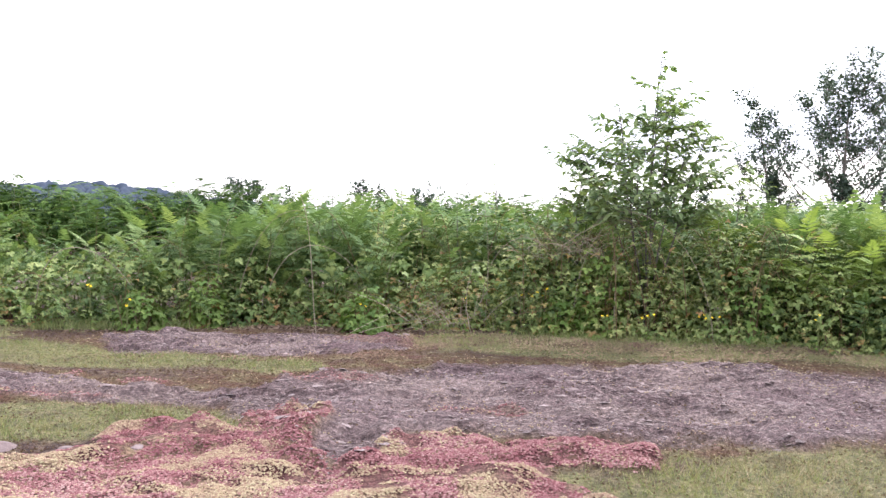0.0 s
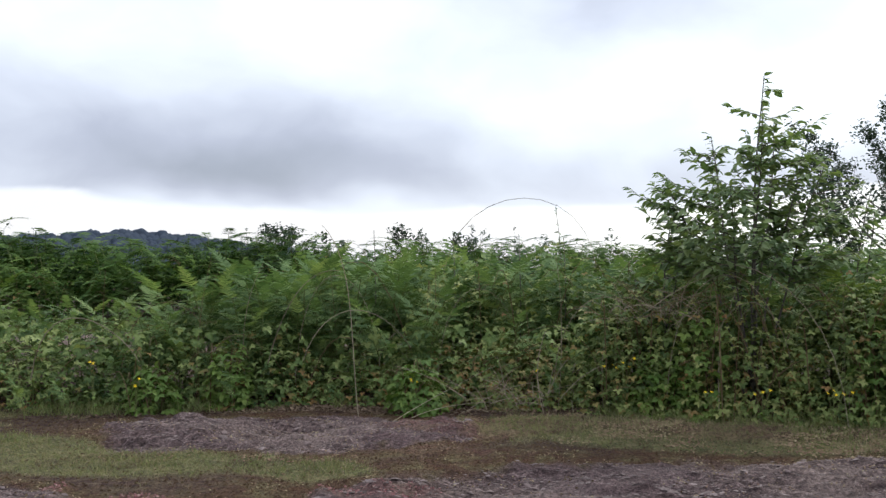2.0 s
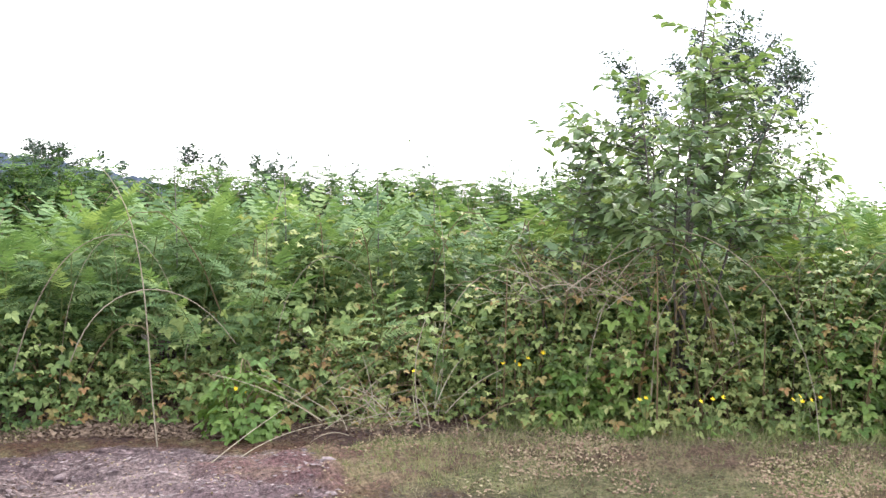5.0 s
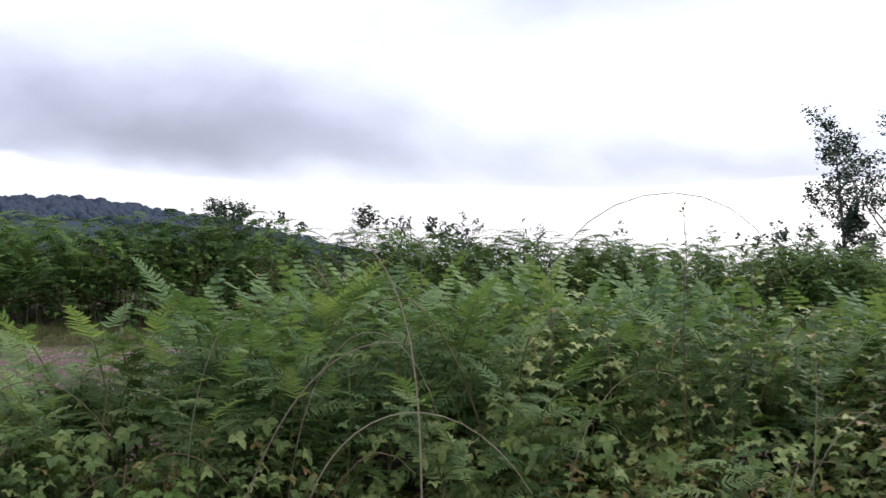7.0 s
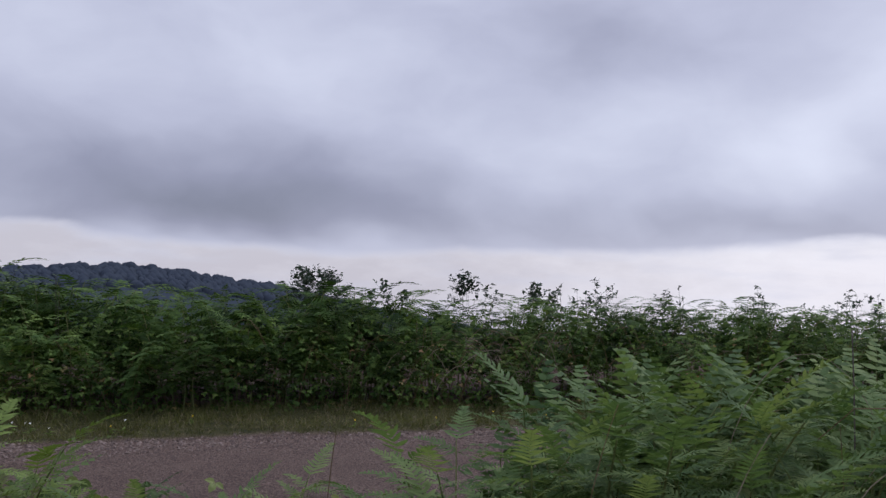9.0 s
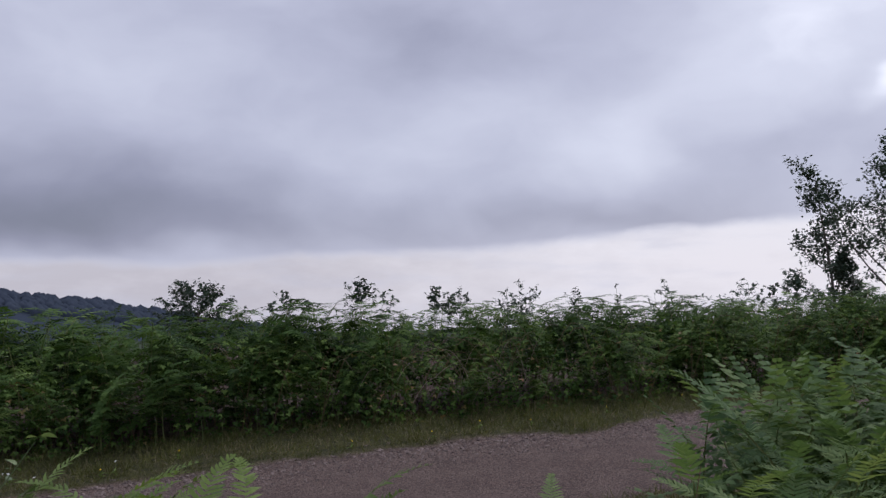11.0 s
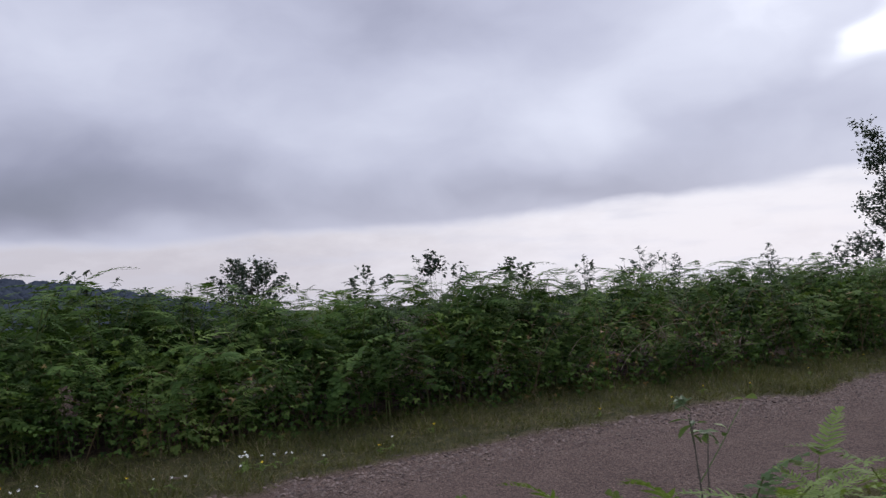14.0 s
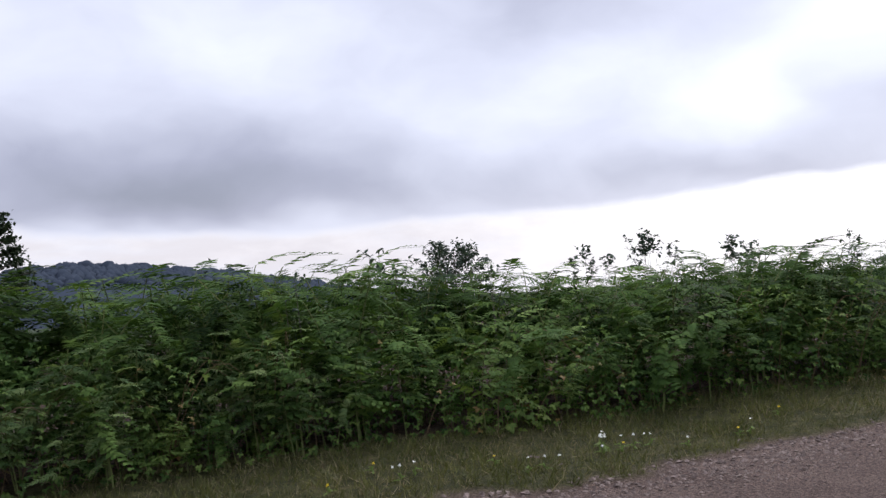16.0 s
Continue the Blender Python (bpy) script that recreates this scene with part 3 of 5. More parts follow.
def bracken_mass(name, P, heights, shapes, mat, label, faces_to=None, every=1, plans=PLANS):
    """Bracken that nobody could count, as one mesh."""
    b, st = Buf(), Buf()
    which = rng.integers(0, len(plans), len(P))
    yaw = rng.uniform(0, 2 * math.pi, len(P)) if faces_to is None else faces_to + rng.normal(0, 1.0, len(P))
    M = poses(P, yaw, rng.normal(0, 0.06, len(P)), rng.normal(0, 0.06, len(P)), heights)
    shade = rng.random(len(P))
    for w, (stem, fr) in enumerate(plans):
        fr = fr[::-1][::every]
        A = M[which == w]
        for s, shape in enumerate(shapes):
            loc = fr[s::len(shapes)]
            hue = np.clip(shade[which == w][:, None] * 0.7 + 0.3 * rng.random((len(A), len(loc))), 0, 1)
            b.many(shape, np.einsum("aij,bjk->abik", A, loc).reshape(-1, 4, 4), hue.ravel())
        st.many(tube(stem, np.linspace(0.008, 0.003, len(stem)), 3), A)
    ob = tagged(new(name, b.mesh(name, mat)), label, "bracken", kind="stuff")
    return ob, tagged(new(name + "_stems", st.mesh(name + "_stems", STEM)), "upright green-brown bracken stems in the thicket", "bracken", kind="stuff")


# ---- the ground, one sheet to the horizon ----
def grid_lines(fine, coarse_lo, coarse_hi):
    lo = [fine[0] - 0.3 * (1.35**k - 1) / 0.35 for k in range(1, coarse_lo)]
    hi = [fine[-1] + 0.3 * (1.35**k - 1) / 0.35 for k in range(1, coarse_hi)]
    return np.array(lo[::-1] + list(fine) + hi)


gx = grid_lines(np.concatenate([np.arange(-14, -5, 0.14), np.arange(-5, 7.5, 0.05), np.arange(7.5, 14, 0.2)]), 29, 29)
gy = grid_lines(np.concatenate([np.arange(-2, 3.6, 0.25), np.arange(3.6, 10.4, 0.042), np.arange(10.4, 21, 0.14), np.arange(21, 30, 0.4)]), 29, 29)
GX, GY = np.meshgrid(gx, gy)
nx, ny = len(gx), len(gy)
GZ = land(GX, GY)
idx = np.arange(nx * ny).reshape(ny, nx)
quads = np.stack([idx[:-1, :-1], idx[:-1, 1:], idx[1:, 1:], idx[1:, :-1]], -1).reshape(-1, 4)
gb = Buf()
gb.v, gb.l, gb.s, gb.n = [np.c_[GX.ravel(), GY.ravel(), GZ.ravel()]], [quads.ravel()], [np.full(len(quads), 4)], nx * ny
gme = gb.mesh("ground", ground_material(), smooth=True)
for key, val in zones(GX, GY)[0].items():
    at = gme.attributes.new(key, "FLOAT", "POINT")
    at.data.foreach_set("value", np.ascontiguousarray(val.ravel(), dtype=np.float32))
ground = tagged(new("ground", gme), "mauve-grey bedrock, stonecrop, turf and a pinkish gravel track", "ground", kind="structure")


def on_ground(x, y):
    return np.c_[x, y, land(x, y)]


# ---- bracken thickets ----
def scatter(n, x0, x1, y_of, deep, power=1.0):
    x = rng.uniform(x0, x1, n)
    return x, y_of(x) + deep * rng.random(n) ** power


def clear_of_path(x, y):
    """Away from the trodden line."""
    line = np.interp(x, [-14, -11.2, -6, -3.5, -1.5, 0], [8.9, 8.7, 7.2, 6.8, 6.0, 5.0])
    return y - line > 1.1


def gz0(x, y):
    return (x * S, y * S, float(land(x * S, y * S)))


STEM_MESHES = [Buf().add(*tube(st, np.linspace(0.009, 0.003, len(st)), 4)).mesh("stem", STEM) for st, _ in PLANS]
FROND_MESHES = {m.name: [Buf().add(V, F).mesh("frond", m) for V, F in FRONDS] for m in (BRACKEN, BRACKEN_YOUNG)}
FROND_MESHES[BRACKEN_SHADED.name] = [Buf().add(*FRONDS_MID[i % 2]).mesh("frond", BRACKEN_SHADED) for i in range(3)]


def bracken_fern(p, h, yaw, mat, label, group, plans=PLANS):
    w = int(rng.integers(0, len(plans)))
    ob = new("bracken_fern")
    ob.matrix_basis = Matrix.Translation(Vector(p)) @ Euler((rng.normal(0, 0.05), rng.normal(0, 0.05), yaw)).to_matrix().to_4x4() @ Matrix.Scale(float(h), 4)
    part("stem", STEM_MESHES[w], ob)
    for i, m in enumerate(plans[w][1]):
        part("frond", FROND_MESHES[mat.name][i % 3], ob, m=Matrix(m.tolist()))
    return tagged(ob, label, "fern", group)


def behind_edge(x, y):
    """The near thicket's far edge, along the track."""
    return (y / S < 10.5 + 1.1 * (x / S + 3.6)) | (x / S > 0) | (x / S < -4)


def near_heights(x, y, z):
    return np.maximum(0.3, near_top(x) - z) * np.clip(0.6 + 0.42 * (y - near_front(x)), 0.55, 1.0)


# the near thicket: ferns along its front and top that stand out, the rest as a mass
x, y = scatter(120, -8.5, 7.5, lambda v: near_front(v) + 0.1, 1.5)
x = np.concatenate([x, rng.uniform(-3.3, -1.8, 26)])
y = np.concatenate([y, rng.uniform(10.7, 12.0, 26)])
ok = clear_of_path(x, y) & ((x < 0.3) | (y - near_front(x) > 0.8))
x, y = x[ok], y[ok]
P = on_ground(x, y)
for p, h in zip(P, near_heights(x, y, P[:, 2]) * rng.uniform(0.85, 1.1, len(x))):
    bracken_fern(p, h, math.pi + rng.normal(0, 0.9), BRACKEN, "bright green bracken fern with arching fronds", "ferns along the near thicket")
x, y = scatter(440, -12, 10, lambda v: near_front(v) + 0.5, 3.0, 0.85)
x2, y2 = scatter(360, -3.0, 7, lambda v: near_front(v) + 1.5, 2.7)
x, y = np.concatenate([x, x2]), np.concatenate([y, y2])
ok = clear_of_path(x, y) & behind_edge(x, y) & ((x < 0.1) | (x > 2.6) | (rng.random(len(x)) < np.where(y - near_front(x) > 1.4, 0.9, 0.4))) & ((x > -4.3) | (y - near_front(x) < 2.0) & (rng.random(len(x)) < 0.6))
x, y = x[ok], y[ok]
P = on_ground(x, y)
hgt = near_heights(x, y, P[:, 2]) * rng.uniform(0.85, 1.08, len(x))
front = y - near_front(x) < 1.7
bracken_mass("bracken_thicket", P[front], hgt[front], FRONDS, BRACKEN, "dense green bracken thicket beside the bedrock clearing")
bracken_mass("bracken_thicket_heart", P[~front], hgt[~front], FRONDS_LOW, BRACKEN, "dense green bracken in the heart of the thicket")
x, y = scatter(230, -10, 9, lambda v: near_front(v) + 0.0, 1.6, 1.0)
ok = clear_of_path(x, y) & ((x < 0) | (rng.random(len(x)) < 0.35))
x, y = x[ok], y[ok]
bracken_mass("low_bracken", on_ground(x, y), rng.uniform(0.3, 0.75, len(x)), FRONDS_MID, BRACKEN, "short young bracken at the foot of the thicket", math.pi)

# olive bracken where the thicket passes the sallow
x, y = scatter(46, 2.9, 7.0, lambda v: near_front(v) + 0.35, 1.3)
bracken_mass("olive_bracken", on_ground(x, y), rng.uniform(1.15, 1.5, len(x)), FRONDS_MID, BRACKEN_YOUNG, "pale olive-green bracken among the brambles", math.pi)

# a paler stand where the thicket opens towards the track
for i in range(74):
    x, y = (rng.uniform(-7.8, -6.0) if i % 4 else rng.uniform(-6, -5.3)), rng.uniform(10.4, 11.4)
    z = float(land(x, y))
    bracken_fern((x, y, z), max(0.4, (1.42 if x < -6.1 else 1.28) * rng.uniform(0.86, 1.02) - z), math.pi + rng.normal(0, 1.2), BRACKEN_YOUNG, "young yellow-green bracken fern with feathery fronds", "ferns along the near thicket")

for i in range(15):
    x, y = rng.uniform(2.9, 5.2), rng.uniform(10.0, 11.3)
    bracken_fern((x, y, float(land(x, y))), rng.uniform(1.35, 1.6), math.pi + rng.normal(0, 0.9), BRACKEN, "green bracken fern among the brambles", "ferns along the near thicket")

for fx, fy, fh in ((-3.9, 8.6, 0.55), (-3.55, 8.62, 0.45), (-4.3, 8.5, 0.5), (-3.2, 8.75, 0.4), (-2.3, 8.95, 0.6)):
    bracken_fern(gz0(fx, fy), fh, math.pi + rng.normal(0, 0.6), BRACKEN, "young pale green bracken fern at the turf's edge", "ferns along the near thicket")

# the far bank beyond the track
x, y = scatter(56, -19, 10, lambda v: thicket_face(v) + 0.1, 1.2)
x2, y2 = scatter(34, -18, -11.5, lambda v: thicket_face(v) - 0.1, 1.0)
x, y = np.concatenate([x, x2]), np.concatenate([y, y2])
P = on_ground(x, y)
for p, h in zip(P, np.clip(1.0 + 0.7 * (y - thicket_face(x)), 0.9, 1.75) * rng.uniform(0.8, 1.05, len(x))):
    # the left end keeps the lit green, the rest takes the shaded copy
    bracken_fern(p, h, math.pi + rng.normal(0, 0.9), BRACKEN if p[0] < -11.5 else BRACKEN_SHADED, "tall green bracken fern beside the gravel track", "ferns along the far bank", PLANS_FLAT)


def bank_height(x, y):
    return 2.06 + 0.8 * fbm(x * 0.55, y * 0.55, 3) + 0.1 * step(1, -7, x) + 0.12 * step(-8, -10.3, x) + 0.38 * step(-10.3, -12.8, x)


def clumped(x, y, size, keep_least=0.3):
    """Thins a scatter into clumps."""
    ok = vnoise(x / size + 3, y / size + 8) + 0.25 * vnoise(x / size * 2.3, y / size * 2.3) > keep_least + 0.35 * rng.random(len(x))
    return x[ok], y[ok]


x, y = scatter(700, -20, 17, lambda v: thicket_face(v) + 0.1 + 0.9 * vnoise(v * 0.8, v * 0), 3.4, 0.85)
x, y = clumped(x, y, 0.8)
P = on_ground(x, y)
hgt = bank_height(x, y) * rng.uniform(0.8, 1.01, len(x)) * np.clip(0.62 + 0.4 * (y - thicket_face(x)), 0.6, 1.0)
bracken_mass("bracken_bank", P, hgt, FRONDS_MID, BRACKEN_SHADED, "tall bracken bank beyond the gravel track, its green darkened for shade", plans=PLANS_FLAT)
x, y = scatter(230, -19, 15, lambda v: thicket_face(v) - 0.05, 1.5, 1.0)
bracken_mass("low_bracken_bank", on_ground(x, y), rng.uniform(0.5, 1.5, len(x)), FRONDS_LOW, BRACKEN_SHADED, "lower bracken at the foot of the far bank", math.pi, plans=PLANS_FLAT)
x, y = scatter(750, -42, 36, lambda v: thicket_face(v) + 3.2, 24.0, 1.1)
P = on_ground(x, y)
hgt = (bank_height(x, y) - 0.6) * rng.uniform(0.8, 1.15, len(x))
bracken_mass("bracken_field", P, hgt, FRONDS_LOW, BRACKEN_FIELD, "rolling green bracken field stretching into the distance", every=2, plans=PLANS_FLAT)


def leaf_litter(name, n, x0, x1, y_of, deep, top, mat, label, size):
    """Low leafy undergrowth that fills the thicket between the stems."""
    x, y = scatter(n, x0, x1, y_of, deep)
    P = on_ground(x, y)
    P[:, 2] += top * rng.random(n) ** 1.2
    M = poses(P, math.pi + rng.normal(0, 0.9, n), rng.normal(-0.75, 0.4, n), rng.normal(0, 0.4, n), size * rng.uniform(0.7, 1.4, n))
    tagged(new(name, Buf().many(TRI, M).mesh(name, mat)), label, "undergrowth", kind="stuff")


leaf_litter("undergrowth", 6500, -11, 10, lambda v: near_front(v) - 0.05, 2.2, 0.8, BRAMBLE, "leafy green undergrowth between the bracken stems", 0.1)
leaf_litter("far_undergrowth", 7500, -20, 15, lambda v: thicket_face(v) - 0.1, 2.6, 1.45, BRACKEN_SHADED, "leafy undergrowth at the foot of the far bank", 0.08)


# ---- bramble bushes ----
def bramble_bush(cx, cy, wide, deep, tall, seed, leaves=900, label="", turning=0.1, size=0.064, green=None):
    """A mound of arching canes covered with three-part leaves."""
    r = np.random.default_rng(seed)
    z0 = float(land(cx, cy))
    ob = new("bramble_bush")
    ob.location = (cx, cy, z0)
    for k in range(6):
        a = r.uniform(0, 2 * math.pi)
        p0 = np.array([r.normal(0, 0.2) * wide, r.normal(0, 0.2) * deep, 0])
        far = np.array([math.cos(a) * wide * r.uniform(0.3, 0.62), math.sin(a) * deep * r.uniform(0.3, 0.6), 0])
        u = np.linspace(0, 1, 7)[:, None]
        top = tall * r.uniform(0.75, 1.08)
        C = p0 + far * u + np.c_[0 * u, 0 * u, top * (1 - (1 - u * 1.35) ** 2) * 0.98]
        C[:, 2] = np.maximum(C[:, 2], 0.0)
        part("cane", Buf().add(*tube(C, np.linspace(0.006, 0.0025, 7), 4)).mesh("cane", CANE_RED), ob)
    n = leaves
    th, ph = r.uniform(0, 2 * math.pi, n), np.arccos(r.uniform(-0.1, 1, n))
    rad = 1 - 0.4 * r.random(n) ** 2 + 0.5 * fbm(th * 1.6 + seed, ph * 2.2)
    D = np.c_[np.cos(th) * np.sin(ph), np.sin(th) * np.sin(ph), np.cos(ph)]
    P = D * rad[:, None] * [wide / 2, deep / 2, tall]
    P[:, 2] = np.abs(P[:, 2]) + 0.02
    yaw = th - math.pi / 2 + r.normal(0, 0.8, n)
    M = poses(P, yaw, r.normal(-0.85, 0.35, n) * (1 - 0.75 * D[:, 2]), r.normal(0, 0.35, n), size * r.uniform(0.7, 1.35, n))
    old = r.random(n) < turning * (0.3 + 1.4 * (vnoise(P[:, 0] * 4 + seed, P[:, 2] * 4) > 0.55))
    part("foliage", Buf().many(TRI, M[~old]).mesh("foliage", green or BRAMBLE), ob)
    if old.any():
        part("turning_foliage", Buf().many(TRI, M[old]).mesh("turning_foliage", BRAMBLE_OLD), ob, "yellow and rust-coloured leaves")
    return tagged(ob, label or "green bramble bush with arching canes at the thicket's edge", "bramble", "brambles along the thicket")


for i, bx in enumerate(np.arange(-11.0, 9.6, 0.95)):
    f = float(near_front(bx))
    tall = (0.45 + 0.4 * rng.random()) * (0.6 if bx < -4.5 else 1.0) * (1.5 if bx > 1.2 else 1.0) * (0.6 if -2.3 < bx < -1.0 else 1.0)
    if clear_of_path(bx, f - 0.1):
        bramble_bush(bx + rng.normal(0, 0.15), f + 0.45, 1.35, 1.0, tall, 100 + i, 880 if bx > -4.5 else 380, turning=0.16 if -2.5 < bx < 3.2 else 0.07, green=BRAMBLE if bx < 0 else BRAMBLE_PALE)
for i, bx in enumerate(np.arange(-0.4, 9.5, 1.1)):
    bramble_bush(bx, float(near_front(bx)) + 1.15, 1.6, 1.3, 1.38 + 0.15 * rng.random(), 140 + i, 900, turning=0.05, green=BRAMBLE_PALE)
for i, (bx, by, w, t) in enumerate(((2.15, 9.8, 1.4, 1.3), (3.15, 9.65, 1.4, 1.2), (1.3, 10.1, 1.0, 1.15))):
    bramble_bush(bx, by, w, 0.8, t, 160 + i, 620, "leafy bramble bush in front of the young sallow", 0.08, green=BRAMBLE_PALE)
for i, bx in enumerate(np.arange(-17, 14, 1.5)):
    f = float(thicket_face(bx))
    # leaves here use the shaded bracken greens
    bramble_bush(bx + rng.normal(0, 0.3), f + 0.45, 1.8, 1.2, 0.8 + 0.7 * rng.random(), 200 + i, 480, "green bramble bush at the foot of the bracken bank", 0.06, 0.076, BRACKEN_FIELD if bx < -11 else BRACKEN_SHADED)
for bx, by, w, t, sd in ((-0.75, 9.05, 0.5, 0.45, 300), (-3.0, 9.0, 0.45, 0.4, 301), (-9.35, 17.75, 0.95, 0.6, 302), (-12.9, 17.3, 0.7, 0.5, 303), (-11.8, 17.4, 0.6, 0.4, 304), (-2.4, 9.2, 0.4, 0.6, 305), (1.25, 9.0, 0.5, 0.5, 306), (1.58, 8.9, 0.55, 1.2, 307), (2.9, 8.55, 0.6, 0.9, 308)):
    bramble_bush(bx * S, by * S, w, w * 0.8, t, sd, 190, "small fresh yellow-green shrub among the brambles", 0.05, 0.1, FRESH)


# ---- trees ----
OVAL = leaf_shape(1.0, 0.5, 0.1, 0.18)
SMALL = (np.array([(0, 0, 0), (-0.34, 0.5, 0.05), (0, 1, -0.05), (0.34, 0.5, 0.05)], float), [(0, 1, 2), (0, 2, 3)])


def shoots(b, p, d, long, r0, rs, depth, leaves, gap, bend=0.35, kids=4, spread=0.7):
    """Grows a limb and its side shoots; leaf places with their headings are added to leaves."""
    n = 6
    pts, q, v = [p], p.copy(), d / np.linalg.norm(d)
    for k in range(n):
        v = v + rs.normal(0, 0.10, 3) + [0, 0, 0.05 * bend]
        v /= np.linalg.norm(v)
        q = q + v * long / n
        pts.append(q)
    pts = np.array(pts)
    b.append(tube(pts, np.linspace(r0, r0 * 0.35, n + 1), 5 if r0 > 0.01 else 3))
    if depth > 0:
        for k in range(kids):
            f = rs.uniform(0.3, 0.95)
            i = int(f * n)
            side = np.cross(v, rs.normal(0, 1, 3))
            side /= np.linalg.norm(side) + 1e-9
            shoots(b, pts[i], v * (1 - spread) + side * spread + [0, 0, 0.25], long * rs.uniform(0.4, 0.65), r0 * 0.5, rs, depth - 1, leaves, gap, bend, kids, spread)
    if depth <= 1:
        m = max(3, int(long / gap))
        for k in range(m):
            f = rs.uniform(0.15, 1.0) if k else 1.0
            i = min(n - 1, int(f * n))
            leaves.append((*(pts[i] + (pts[i + 1] - pts[i]) * (f * n - i)), math.atan2(v[1], v[0]) - math.pi / 2 + rs.normal(0, 1.3)))


def leafy_tree(name, at, limbs, leaf, size, mat, label, seed, gap=0.05, depth=2, trunk_r=0.03, kids=4, category="tree", spread=0.7, group=""):
    rs = np.random.default_rng(seed)
    ob = new(name)
    z = float(land(*at))
    ob.location = (at[0], at[1], z)
    leaves = []
    for base, d, long in limbs:
        b = []
        shoots(b, np.array(base, float), np.array(d, float), long, trunk_r, rs, depth, leaves, gap, 0.35, kids, spread)
        part("trunk" if long == max(l[2] for l in limbs) else "limb", Buf().add(*b[0]).mesh("limb", BARK), ob)
        for V, F in b[1:]:
            part("branch", Buf().add(V, F).mesh("branch", BARK), ob)
    L = np.array(leaves)
    n = len(L)
    M = poses(L[:, :3], L[:, 3], rs.normal(0.05, 0.45, n), rs.normal(0, 0.4, n), size * rs.uniform(0.65, 1.25, n))
    part("crown", Buf().many(leaf, M).mesh("crown", mat), ob)
    return tagged(ob, label, category, group)


def crown_tree(name, at, base, tall, wide, n, per, leaf, size, mat, label, seed, stems, lean=(0, 0), group="", trunk_r=0.03, fill=0.35):
    """A tree with several stems whose leafy shoots fill a pointed, uneven crown. wide: half widths from the base of the crown to its top."""
    rs = np.random.default_rng(seed)
    ob = new(name)
    ob.location = (at[0], at[1], float(land(*at)))
    axes = []
    for k in range(stems):
        a = 2 * math.pi * k / stems + rs.uniform(0, 1)
        top = tall * (1.0 if k == 0 else rs.uniform(0.7, 0.95))
        out = (0.05 if k == 0 else 0.42) * wide[1]
        u = np.linspace(0, 1, 8)
        C = np.c_[lean[0] * u + math.cos(a) * out * u**1.3 + 0.03 * np.sin(u * 6 + k), lean[1] * u + math.sin(a) * out * u**1.3, top * u]
        part("trunk" if k == 0 else "limb", Buf().add(*tube(C, np.linspace(trunk_r, trunk_r * 0.2, 8), 6)).mesh("limb", BARK), ob)
        axes.append(C)
    spots = []
    for k in range(n):
        C = axes[int(rs.integers(0, stems))]
        f = 1 - rs.random() ** 1.25
        z = base + (tall - base) * f
        a = rs.uniform(0, 2 * math.pi)
        reach = np.interp(f, np.linspace(0, 1, len(wide)), wide) * (fill + (1 - fill) * rs.random() ** 0.5) * rs.uniform(0.8, 1.12)
        tip = np.array([lean[0] * f + math.cos(a) * reach, lean[1] * f + math.sin(a) * reach, z + rs.uniform(0.0, 0.12) * tall])
        u0 = np.clip((z - 0.5 * reach - 0.1) / C[-1, 2], 0.1, 0.97)
        p = np.array([np.interp(u0, np.linspace(0, 1, 8), C[:, j]) for j in range(3)])
        u = np.linspace(0, 1, 6)[:, None]
        T = p + (tip - p) * u + np.c_[0 * u, 0 * u, -0.1 * reach * np.sin(u * math.pi)]
        part("branch", Buf().add(*tube(T, np.linspace(trunk_r * 0.22, 0.003, 6), 3)).mesh("branch", BARK), ob)
        for q in np.sort(0.3 + 0.74 * rs.random(per) ** 0.7):
            c = p + (tip - p) * q
            spots.append((*(c + rs.normal(0, 0.25 * size, 3)), rs.uniform(0, 2 * math.pi), q))
    L = np.array(spots)
    m = len(L)
    M = poses(L[:, :3], L[:, 3], rs.normal(-0.05, 0.5, m), rs.normal(0, 0.4, m), size * rs.uniform(0.6, 1.2, m))
    part("crown", Buf().many(leaf, M).mesh("crown", mat), ob)
    return tagged(ob, label, "tree", group)


